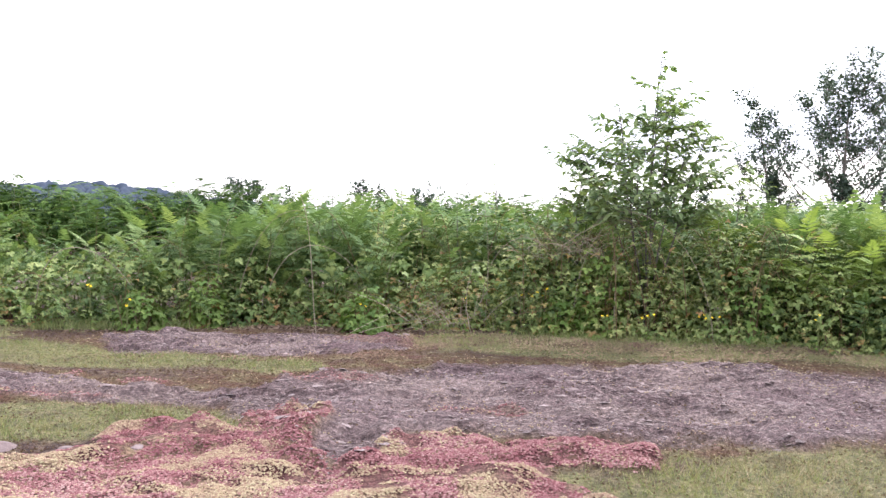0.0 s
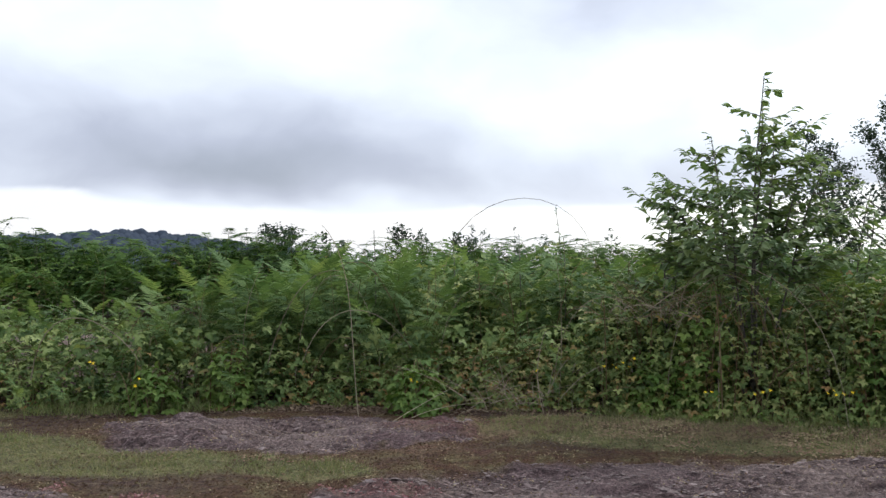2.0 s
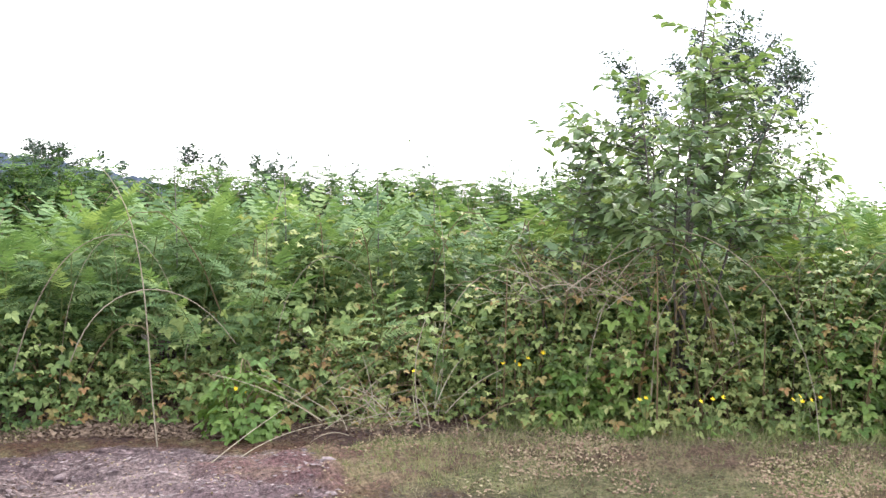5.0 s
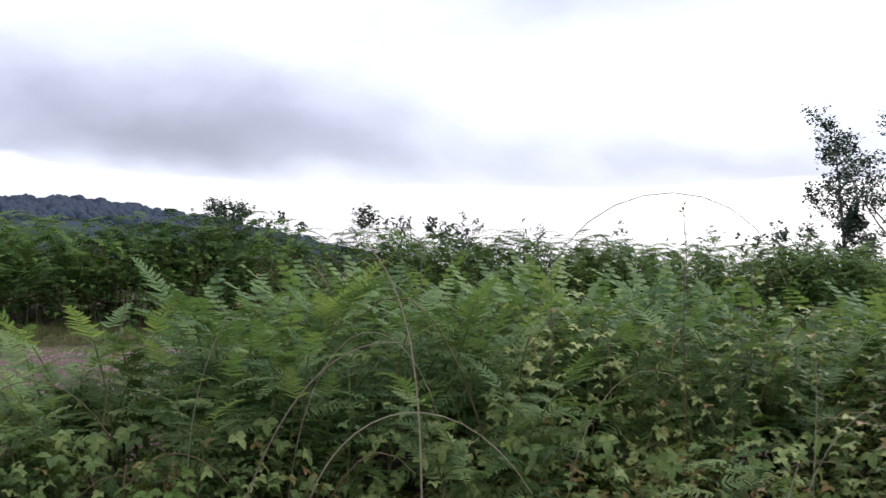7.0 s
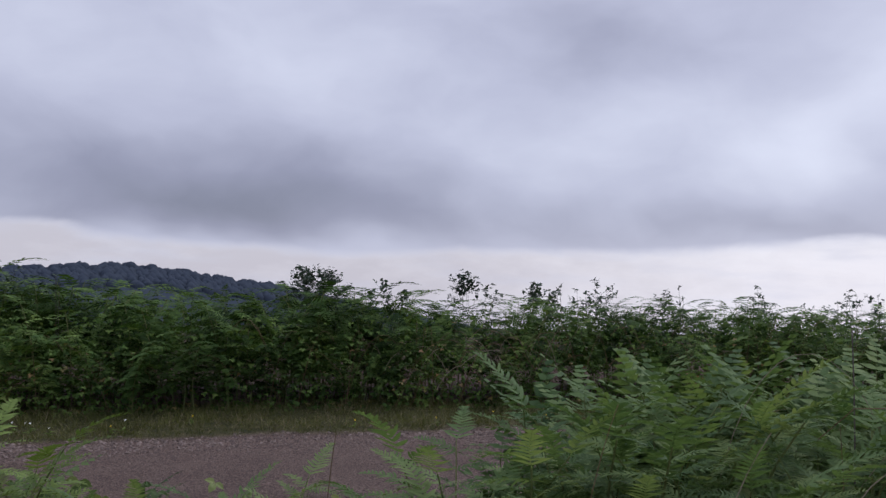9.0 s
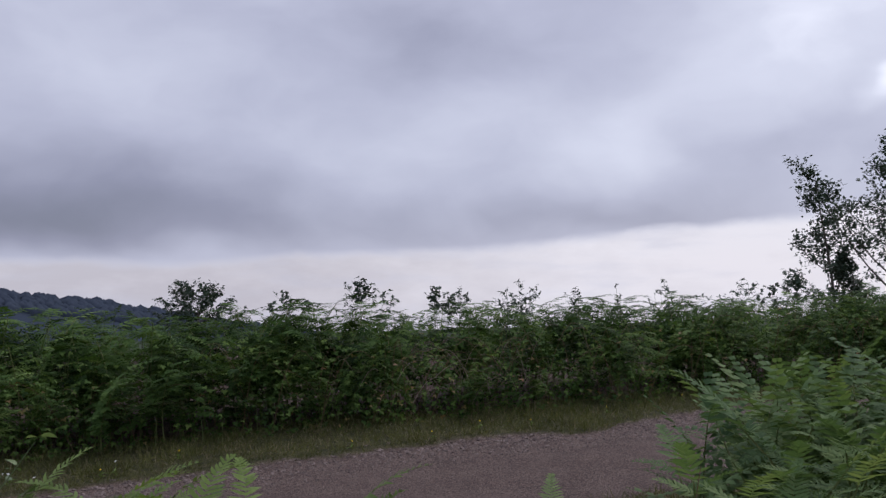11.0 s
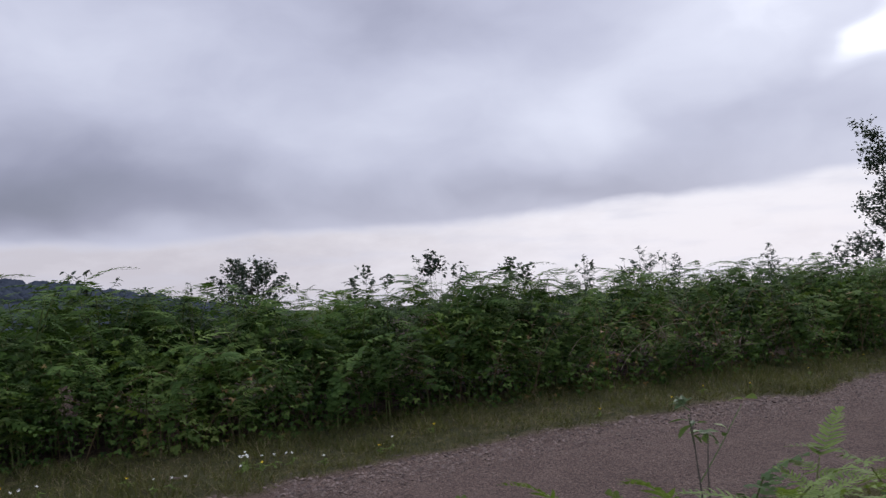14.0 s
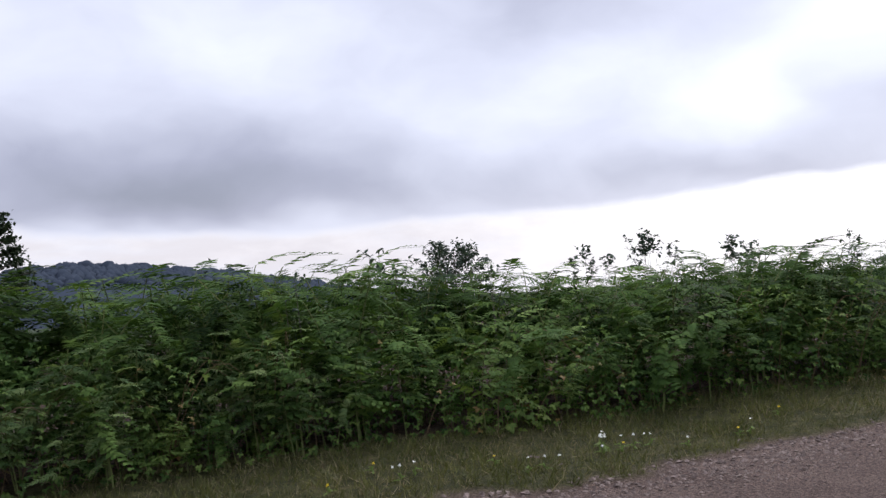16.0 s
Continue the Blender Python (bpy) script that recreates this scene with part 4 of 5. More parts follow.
def sallow_tree(at, outline, stems, twigs, seed, label, leaf=0.115, trunk_r=0.02):
    """A young many-stemmed tree: rising stems, side twigs that curve up, leaves set alternately along each twig.
    outline: heights and the half widths that the crown has there."""
    rs = np.random.default_rng(seed)
    heights, widths = np.array(outline).T
    ob = new("sallow_tree")
    ob.location = (at[0], at[1], float(land(*at)))
    places = []

    def along(P, first, gap):
        """Leaves on both sides of a shoot, from its fraction first to its tip."""
        seg = np.linalg.norm(np.diff(P, axis=0), axis=1)
        u = np.r_[0, np.cumsum(seg)] / seg.sum()
        d = P[-1] - P[0]
        head = math.atan2(d[1], d[0]) - math.pi / 2
        for k, q in enumerate(np.arange(first, 1.02, gap / seg.sum())):
            c = [np.interp(q, u, P[:, j]) for j in range(3)]
            places.append((*c, head + (1 if k % 2 else -1) * rs.uniform(0.5, 1.5) * (1.1 - 0.6 * q), 1.15 - 0.35 * q))

    lines = []
    for k in range(stems):
        a = 2.4 * k + rs.uniform(-0.4, 0.4)
        z = heights[-1] if k == 0 else rs.uniform(0.62, 0.96) * heights[-1]
        out = 0.7 * np.interp(z, heights, widths) * (k > 0)
        u = np.linspace(0, 1, 9)
        C = np.c_[math.cos(a) * (0.1 * u + out * u**1.2) + 0.03 * np.sin(7 * u + k), math.sin(a) * (0.1 * u + out * u**1.2) + 0.03 * np.sin(5 * u + 2 * k), z * u]
        part("trunk" if k == 0 else "limb", Buf().add(*tube(C, np.linspace(trunk_r * (1 if k == 0 else 0.7), 0.004, 9), 6)).mesh("limb", BARK), ob)
        lines.append(C)
        along(C[4:], 0.05, 0.024)
    for k in range(twigs):
        C = lines[k % stems]
        f = rs.uniform(min(0.62, 1.15 / C[-1, 2]), 0.98)
        p = np.array([np.interp(f, np.linspace(0, 1, 9), C[:, j]) for j in range(3)])
        a = math.atan2(p[1], p[0]) + rs.normal(0, 1.0)
        room = max(0.1, np.interp(p[2] + 0.12, heights, widths) * rs.uniform(0.75, 1.12) - np.hypot(p[0], p[1]))
        long = min(room, rs.uniform(0.3, 0.8)) + 0.1
        u = np.linspace(0, 1, 6)[:, None]
        rise = rs.uniform(0.15, 0.55) * long
        T = p + np.c_[math.cos(a) * long * u, math.sin(a) * long * u, rise * u**1.6 + 0.02 * np.sin(6 * u)]
        part("branch", Buf().add(*tube(T, np.linspace(0.006, 0.002, 6), 3)).mesh("branch", BARK), ob)
        along(T, 0.2, 0.03)
    L = np.array(places)
    n = len(L)
    M = poses(L[:, :3], L[:, 3], rs.normal(0.02, 0.35, n), rs.normal(0, 0.35, n), leaf * L[:, 4] * rs.uniform(0.7, 1.2, n))
    part("crown", Buf().many(OVAL, M).mesh("crown", SALLOW), ob)
    return tagged(ob, label, "tree")


def poplar_tree(at, tall, lean, limbs, low, reach, seed, label, tufts=9, trunk_r=0.09):
    """A slim tree seen against the sky: a trunk that forks into rising limbs, each with tufts of small leaves towards its end."""
    rs = np.random.default_rng(seed)
    ob = new("slender_tree")
    z0 = float(land(*at))
    ob.location = (at[0], at[1], z0)
    tall = tall - z0
    u = np.linspace(0, 1, 9)
    C = np.c_[lean * u**1.5 + 0.1 * np.sin(5 * u), 0.08 * np.sin(4 * u), tall * u]
    part("trunk", Buf().add(*tube(C, np.linspace(trunk_r, 0.012, 9), 7)).mesh("trunk", BARK), ob)
    L = []
    for k in range(limbs):
        f = low + (0.95 - low) * (k + rs.random()) / limbs
        p = np.array([np.interp(f, u, C[:, j]) for j in range(3)])
        a = 2.4 * k + rs.normal(0, 0.4)
        long = reach * (1.15 - 0.8 * f) * rs.uniform(0.7, 1.2)
        v = np.linspace(0, 1, 7)[:, None]
        rise = long * rs.uniform(0.6, 1.25)
        B = p + np.c_[math.cos(a) * long * v**0.85, math.sin(a) * long * v**0.85, rise * v**1.4]
        part("limb", Buf().add(*tube(B, np.linspace(trunk_r * 0.42 * (1.15 - f), 0.008, 7), 5)).mesh("limb", BARK), ob)
        for q in np.r_[1.0, rs.uniform(0.25, 1.0, tufts - 1)]:
            c = np.array([np.interp(q, v[:, 0], B[:, j]) for j in range(3)])
            d = rs.normal(0, 1, 3) * [1, 1, 0.5] + [0, 0, 0.7]
            tip = c + d / np.linalg.norm(d) * rs.uniform(0.25, 0.7) * (0.5 + 0.25 * reach) * (0.4 if q == 1.0 else 1.0)
            part("branch", Buf().add(*tube([c, (c + tip) / 2 - [0, 0, 0.03], tip], [0.012, 0.009, 0.005], 3)).mesh("branch", BARK), ob)
            m = int(rs.integers(26, 50))
            w = rs.uniform(0.3, 1.1, m)[:, None]
            P = c * (1 - w) + tip * w + rs.normal(0, 0.13, (m, 3))
            L += [(*row, rs.uniform(0, 6.3)) for row in P]
    L = np.array(L)
    n = len(L)
    part("crown", Buf().many(SMALL, poses(L[:, :3], L[:, 3], rs.normal(0, 0.6, n), rs.normal(0, 0.5, n), 0.15 * rs.uniform(0.6, 1.2, n))).mesh("crown", BIRCH), ob)
    return tagged(ob, label, "tree", "far trees")


sallow_tree((2.3, 10.2), [(1.1, 0.8), (1.4, 1.1), (1.8, 1.08), (2.2, 0.82), (2.6, 0.52), (2.9, 0.3), (3.12, 0.14)], 9, 205, 17, "young sallow tree with broad grey-green leaves")
sallow_tree((1.5, 10.4), [(1.0, 0.45), (1.4, 0.5), (1.7, 0.4), (1.95, 0.15)], 4, 40, 14, "leafy sallow shoots at the foot of the taller sallow", 0.1, 0.012)
sallow_tree((3.4, 10.6), [(0.6, 0.5), (1.2, 0.5), (1.6, 0.4), (1.95, 0.15)], 3, 14, 12, "low leafy sallow shoots beside the taller sallow", 0.09, 0.012)
poplar_tree((13.5, 37.6), 5.7, -0.5, 13, 0.1, 1.6, 21, "slender dark-leaved tree with an airy crown", 7, 0.07)
poplar_tree((15.3, 35.2), 6.3, 0.5, 26, 0.1, 3.0, 22, "tall dark-leaved tree with many rising limbs", 10, 0.12)
poplar_tree((18.4, 37.0), 5.8, 0.3, 18, 0.1, 2.7, 23, "dark-leaved tree with an uneven crown", 9, 0.1)
for bx, by, tall, wide, seed in ((13.4, 36.8, 2.6, 1.3, 31), (15.0, 34.2, 2.5, 1.4, 32), (17.6, 35.4, 2.5, 1.6, 33)):
    crown_tree("bush", (bx, by), 0.3, tall - float(land(bx, by)), [wide, wide, 0.85 * wide, 0.5 * wide, 0.15], 60, 40, SMALL, 0.16, BIRCH, "dark leafy bush under the far trees", seed, 4, group="bushes under the far trees")


def pine_tree(at, tall, seed):
    rs = np.random.default_rng(seed)
    ob = new("pine_tree")
    ob.location = (at[0], at[1], float(land(*at)))
    part("trunk", Buf().add(*tube([(0, 0, 0), (0.05, 0, tall * 0.5), (0, 0, tall)], [0.12, 0.08, 0.02], 7)).mesh("trunk", BARK), ob)
    nd = Buf()
    for z in np.linspace(0.25 * tall, tall, 9):
        for a in rs.uniform(0, 2 * math.pi, 6):
            out = 0.36 * (tall * 1.1 - z) + 0.2
            tip = np.array([math.cos(a) * out, math.sin(a) * out, z + 0.25 * out])
            part("branch", Buf().add(*tube([(0, 0, z), tip * [0.5, 0.5, 1] - [0, 0, 0.05], tip], [0.02, 0.014, 0.006], 4)).mesh("branch", BARK), ob)
            n = 60
            f = rs.uniform(0.35, 1.05, n)[:, None]
            P = np.array([0, 0, z]) * (1 - f) + tip * f + rs.normal(0, 0.09, (n, 3))
            nd.many(SMALL, poses(P, rs.uniform(0, 6.3, n), rs.uniform(0, 1.2, n), rs.normal(0, 0.5, n), 0.16))
    part("needles", nd.mesh("needles", PINE), ob)
    return tagged(ob, "dark pine tree standing above the bracken", "tree")


pine_tree((-24.6, 37.5), 4.2, 5)

def sapling(name, at, top, w, stems, per, leaf, size, mat, label, seed, group, category):
    """A few thin stems, leafy near their tips."""
    rs = np.random.default_rng(seed)
    ob = new(name)
    z = float(land(*at))
    ob.location = (at[0], at[1], z)
    L, b = [], Buf()
    for k in range(stems):
        off = rs.normal(0, 1, 2) * [w, w * 0.7] if k else np.zeros(2)
        tall = (top - z) * (1.0 if k == 0 else rs.uniform(0.84, 0.99)) - 0.35 * min(1.0, float(np.hypot(*off)))
        u = np.linspace(0, 1, 7)
        C = np.c_[off[0] * (0.4 + 0.6 * u) + 0.03 * np.sin(4 * u + k), off[1] * (0.4 + 0.6 * u), tall * u]
        part("stem", Buf().add(*tube(C, np.linspace(0.009, 0.003, 7), 3)).mesh("stem", BARK), ob)
        for q in range(max(3, per // 6)):
            f = 1 - (0.12 + 0.55 * rs.random()) / tall if q else 1.0
            p = np.array([np.interp(f, u, C[:, j]) for j in range(3)])
            a = rs.uniform(0, 6.3)
            tip = p + np.array([math.cos(a), math.sin(a), rs.uniform(0.3, 1.3)]) * rs.uniform(0.06, 0.3) * (1 if q else 0.3)
            b.add(*tube([p, p * 0.5 + tip * 0.5 + [0, 0, -0.01], tip], [0.004, 0.003, 0.002], 3))
            for g in range(6):
                L.append((*(p + (tip - p) * rs.uniform(0.3, 1.1)), rs.uniform(0, 6.3)))
    L = np.array(L)
    n = len(L)
    part("leaves", b.many(leaf, poses(L[:, :3], L[:, 3], rs.normal(0.15, 0.5, n), rs.normal(0, 0.4, n), size * rs.uniform(0.6, 1.25, n))).mesh("leaves", mat), ob)
    return tagged(ob, label, category, group)


# saplings against the sky: their backlit look comes from the darker leaf colour
for i, (sx, sy, top, w, stems) in enumerate(((-3.45, 39.4, 2.25, 0.42, 11), (-1.2, 37.8, 1.92, 0.4, 8), (-0.45, 28.3, 2.0, 0.28, 9), (-1.97, 27.9, 1.86, 0.1, 3), (3.84, 29.8, 1.95, 0.3, 6), (6.6, 31.0, 1.9, 0.5, 7), (9.5, 33.5, 2.1, 0.6, 9), (-11.8, 22.5, 2.1, 0.25, 6), (-6.2, 36.3, 1.9, 0.3, 5), (1.9, 31.4, 1.82, 0.2, 4), (-14.9, 24.2, 2.0, 0.25, 5))):
    far = sy > 32
    sapling("sapling", (sx, sy), top, w, stems, 42, SMALL if far else OVAL, 0.16 if far else 0.1, BIRCH, "dark-leaved sapling rising above the bracken, darkened as if backlit", 400 + i, "saplings in the bracken", "sapling")
for i in range(7):
    x = -13 + 3.6 * i + rng.uniform(-1, 1)
    y = float(thicket_face(x)) + rng.uniform(0.8, 2.5)
    sapling("sprig", (x, y), rng.uniform(1.75, 1.95), 0.06, 2, 18, OVAL, 0.07, BIRCH, "thin leafy sprig rising above the bracken bank", 600 + i, "sprigs on the bank", "sprig")
crown_tree("bush", (-9.95, 45.5), 0.8, 2.2 - float(land(-9.95, 45.5)), [1.9, 2.0, 1.9, 1.5, 0.9], 120, 24, SMALL, 0.17, BIRCH, "dark-leaved bush standing above the bracken", 470, 6, fill=0.5)
sapling("sprig", (-6.5 * S, 10.8 * S), 1.3, 0.1, 2, 20, OVAL, 0.08, SALLOW, "leafy sprig with a dark stem among the ferns", 640, "", "sprig")
leafy_tree("sapling", (1.08, 13.15), [((0, 0, 0), (0, 0, 1), 2.12)], OVAL, 0.085, SALLOW, "thin upright leafy sprig above the thicket", 450, 0.07, 1, 0.009, 3, "sapling")


# ---- single canes, dry stalks and twigs ----
def cane(name, pts, r, mat, label):
    """A single stem through a few bends, smoothed."""
    pts = np.asarray(pts, float)
    u, k = np.linspace(0, 1, 15), np.linspace(0, 1, len(pts))
    co = [np.polyfit(k, pts[:, j], min(3, len(pts) - 1)) for j in range(3)]
    C = np.c_[[np.polyval(c, u) for c in co]].T
    C[0] = pts[0]
    ob = tagged(new(name, Buf().add(*tube(C, np.linspace(r, r * 0.5, 15), 5)).mesh(name, mat)), label, "cane")
    return ob


def gz(x, y, up=0.0):
    return (x * S, y * S, float(land(x * S, y * S)) + up)


cane("bramble_cane", [gz(-0.6, 10.6, 1.0), (-0.35 * S, 10.7 * S, 1.75), (0.2 * S, 10.75 * S, 2.1), (0.8 * S, 10.7 * S, 1.75), gz(0.95, 10.7, 0.9)], 0.004, CANE, "long thin bramble cane arching above the thicket")
cane("bramble_cane", [gz(1.45, 9.1, 0.95), (1.7 * S, 8.85 * S, 1.36), (2.2 * S, 8.5 * S, 1.1), gz(2.5, 8.25, 0.05)], 0.0045, CANE, "long pale bramble cane arching down to the turf")
cane("bramble_cane", [gz(-1.75, 9.2, 0.45), (-1.5 * S, 9.1 * S, 0.85), (-1.15 * S, 9.0 * S, 0.92), (-0.8 * S, 8.95 * S, 0.6)], 0.0045, CANE, "pale dry cane arching before the bracken")
cane("bramble_cane", [gz(-4.0, 8.9, 0.3), (-3.7 * S, 8.8 * S, 0.85), (-3.3 * S, 8.75 * S, 0.8), (-3.0 * S, 8.7 * S, 0.5)], 0.006, CANE, "pale dry cane arching before the bracken")
cane("dry_stalk", [gz(1.69, 8.76), (1.68 * S, 8.75 * S, 0.4), (1.69 * S, 8.72 * S, 0.82)], 0.006, CANE, "pale dry upright stalk at the turf's edge")
cane("dry_stalk", [gz(-1.22, 8.8), (-1.26 * S, 8.75 * S, 0.7), (-1.32 * S, 8.72 * S, 1.3), (-1.5 * S, 8.7 * S, 1.72)], 0.005, CANE, "tall pale dry stalk bending over the bracken")
cane("bramble_cane", [gz(-2.0, 8.95, 0.45), (-1.7 * S, 8.7 * S, 1.12), (-1.35 * S, 8.6 * S, 1.32)], 0.0045, CANE, "pale dry cane slanting up through the ferns")
cane("dry_stalk", [gz(0.3, 8.95), (0.25 * S, 8.95 * S, 0.4), (0.32 * S, 9.0 * S, 0.75)], 0.005, CANE, "brown dry upright stalk in the brambles")
for x, y, w, h in ((-3.4, 9.3, 0.9, 1.0), (-2.6, 9.2, 0.6, 0.75), (-1.9, 9.6, 0.8, 1.2), (-0.6, 9.4, 0.7, 1.15), (0.4, 9.2, 0.8, 1.1), (0.8, 9.0, -0.9, 0.95), (1.3, 8.9, 0.9, 1.25), (2.3, 8.8, -0.8, 1.15), (2.9, 8.7, 0.9, 1.3), (3.4, 8.6, -0.7, 1.0), (-2.0, 10.6, 0.9, 1.5), (1.6, 9.6, -0.7, 1.5)):
    up = rng.uniform(0.85, 1.05) * h
    cane("bramble_cane", [gz(x, y, 0.15), (x * S + 0.2 * w, y * S - 0.06, up * 0.8), (x * S + 0.6 * w, y * S - 0.15, up), (x * S + w, y * S - 0.22, up * rng.uniform(0.55, 0.85))], rng.uniform(0.0025, 0.004), CANE if rng.random() < 0.7 else CANE_RED, "thin pale bramble cane arching out of the thicket")
for i in range(26):
    x = rng.uniform(-4.0, 4.0)
    y = float(near_front(x * S)) / S + rng.uniform(0.05, 0.8)
    h = rng.uniform(0.5, 1.5)
    cane("dry_stalk", [gz(x, y), (x * S + rng.normal(0, 0.05), y * S, h * 0.55), (x * S + rng.normal(0, 0.12), y * S - 0.05, h)], rng.uniform(0.0025, 0.0045), CANE if i % 2 else CANE_RED, "thin dry stalk standing in the thicket")
for x, y, h in ((0.15, 10.2, 1.65), (-1.3, 10.6, 1.7), (0.6, 10.4, 1.62), (-0.5, 10.8, 1.65)):
    cane("dry_stalk", [gz(x, y), (x * S + 0.02, y * S, h * 0.5), (x * S, y * S, h)], 0.007, BARK, "dark dry stalk standing above the bracken")
cane("fallen_twig", [gz(-0.9, 8.35, 0.02), gz(-0.55, 8.75, 0.22), gz(-0.1, 9.0, 0.42)], 0.003, CANE, "fallen grey-brown twig against the brambles")
cane("fallen_twig", [gz(-0.75, 8.3, 0.02), gz(-0.4, 8.65, 0.12), gz(0.1, 8.85, 0.12)], 0.003, CANE, "fallen grey-brown twig against the brambles")
for i in range(120):
    cx, cy, up = (0.03, 8.7, 0.06) if i < 55 else (1.25, 8.85, 0.8)
    a, l = rng.uniform(0, 6.3), rng.uniform(0.25, 0.65)
    x, y = cx + rng.normal(0, 0.28), cy + rng.normal(0, 0.12)
    e = np.array([math.cos(a) * l, math.sin(a) * l * 0.4, rng.uniform(-0.05, 0.35)])
    p = np.array(gz(x, y, up + rng.uniform(0, 0.2)))
    cane("dead_twig", [p, p + e * 0.5 + [0, 0, 0.04], p + e], rng.uniform(0.0015, 0.004), CANE if i % 3 else CANE_RED, "dead brown twig caught in the brambles")
for i in range(60):
    x = rng.uniform(-6.5, 2.5) if i % 3 == 0 else -2.3 + rng.normal(0, 0.55)
    y = float(thicket_face(x * S)) / S + rng.uniform(-0.15, 0.35)
    a, l = rng.choice([-1, 1]) * rng.uniform(0.2, 0.7), rng.uniform(0.5, 1.2)
    p = np.array(gz(x, y, rng.uniform(0.2, 0.9)))
    cane("dead_twig", [p, p + [a * 0.5, -0.1, l * 0.45], p + [a, -0.15, l * 0.5]], rng.uniform(0.003, 0.006), CANE if i % 2 else CANE_RED, "dead brown cane hanging in the far bank")


# ---- flowers ----
def flower_head(r, petals, mat, dome=0.25):
    b = Buf()
    V, F = [(0, 0, 0)], []
    for k in range(petals):
        a = 2 * math.pi * k / petals
        for da, rr, z in ((-0.35, 0.55, 0.05), (0.0, 1.0, dome), (0.35, 0.55, 0.05)):
            V.append((math.cos(a + da * 6 / petals) * rr * r, math.sin(a + da * 6 / petals) * rr * r, z * r))
        F.append((0, 3 * k + 1, 3 * k + 2, 3 * k + 3))
    b.add(np.array(V), F)
    t = [(math.cos(a) * r * 0.3, math.sin(a) * r * 0.3, r * 0.1) for a in np.arange(6) * math.pi / 3]
    b.add(np.array(t + [(0, 0, r * 0.25)]), [(i, (i + 1) % 6, 6) for i in range(6)])
    return b.mesh("flower_head", mat)


YELLOW_HEAD, WHITE_HEAD = flower_head(0.019, 7, PETAL_Y), flower_head(0.019, 12, PETAL_W, 0.05)
FLOWER_LEAF = Buf().add(*leaf_shape(0.09, 0.03, 0.01, 0.03)).mesh("leaf", FRESH)


def wildflower(name, x, y, tall, heads, mesh, label, seed):
    r = np.random.default_rng(seed)
    ob = new(name)
    ob.location = gz(x, y)
    for k in range(heads):
        tip = np.array([r.normal(0, 0.07) * (k > 0), r.normal(0, 0.05) * (k > 0), tall * r.uniform(0.8, 1.05)])
        part("stem", Buf().add(*tube([(0, 0, 0), tip * [0.4, 0.4, 0.6], tip], 0.003, 4)).mesh("stem", STEM), ob)
        part("flower_head", mesh, ob, m=pose(*tip, r.uniform(10, 60), r.uniform(-20, 20), r.uniform(-40, 40)))
    for k in range(3):
        part("leaf", FLOWER_LEAF, ob, m=pose(0, 0, tall * 0.15 * k, 30, 0, r.uniform(0, 360)))
    return tagged(ob, label, "flower", "wildflowers")


for i, (x, y, h, n) in enumerate(((0.95, 8.95, 0.5, 6), (2.45, 8.4, 0.34, 3), (2.6, 8.42, 0.3, 2), (1.95, 8.5, 0.3, 3), (-0.75, 8.95, 0.32, 2), (-3.05, 8.75, 0.35, 2), (1.6, 8.65, 0.3, 2), (0.25, 9.0, 0.4, 1), (3.4, 8.1, 0.35, 2), (-3.4, 8.75, 0.5, 2))):
    wildflower("yellow_wildflower", x, y, h, n, YELLOW_HEAD, "yellow wildflower on a thin green stem", 500 + i)
for i in range(12):
    wildflower("yellow_wildflower", -11.5 + 1.1 * i + rng.normal(0, 0.4), float(track_top((-11.5 + 1.1 * i) * S)) / S + rng.uniform(0.3, 1.2), 0.12, 1, YELLOW_HEAD, "small yellow wildflower in the track's verge", 540 + i)
for i in range(16):
    x, y = (-8.5 + rng.normal(0, 0.14), 16.45 + rng.normal(0, 0.16)) if i < 8 else (rng.uniform(-12, -6.5), 0)
    if i >= 8:
        y = float(track_top(x * S)) / S + rng.uniform(0.15, 0.9)
    wildflower("oxeye_daisy", x, y, rng.uniform(0.1, 0.2), 1 if i % 3 else 2, WHITE_HEAD, "white daisy in the grassy verge", 560 + i)


# ---- stones ----
def pebble(seed, flat=0.6, cuts=2):
    r = np.random.default_rng(seed)
    bm = bmesh.new()
    bmesh.ops.create_icosphere(bm, subdivisions=cuts, radius=1.0)
    V = np.array([v.co for v in bm.verts])
    F = [tuple(v.index for v in f.verts) for f in bm.faces]
    bm.free()
    D = r.normal(0, 1, (9, 3))
    D /= np.linalg.norm(D, axis=1)[:, None]
    for d in D:
        s = V @ d
        V -= np.outer(np.maximum(s - r.uniform(0.5, 0.8), 0), d)
    V += 0.05 * np.array([noise.noise_vector(Vector(v) * 2.3 + Vector((seed, 0, 0))) for v in V])
    return V * [1, r.uniform(0.65, 1), flat * r.uniform(0.7, 1.1)], F


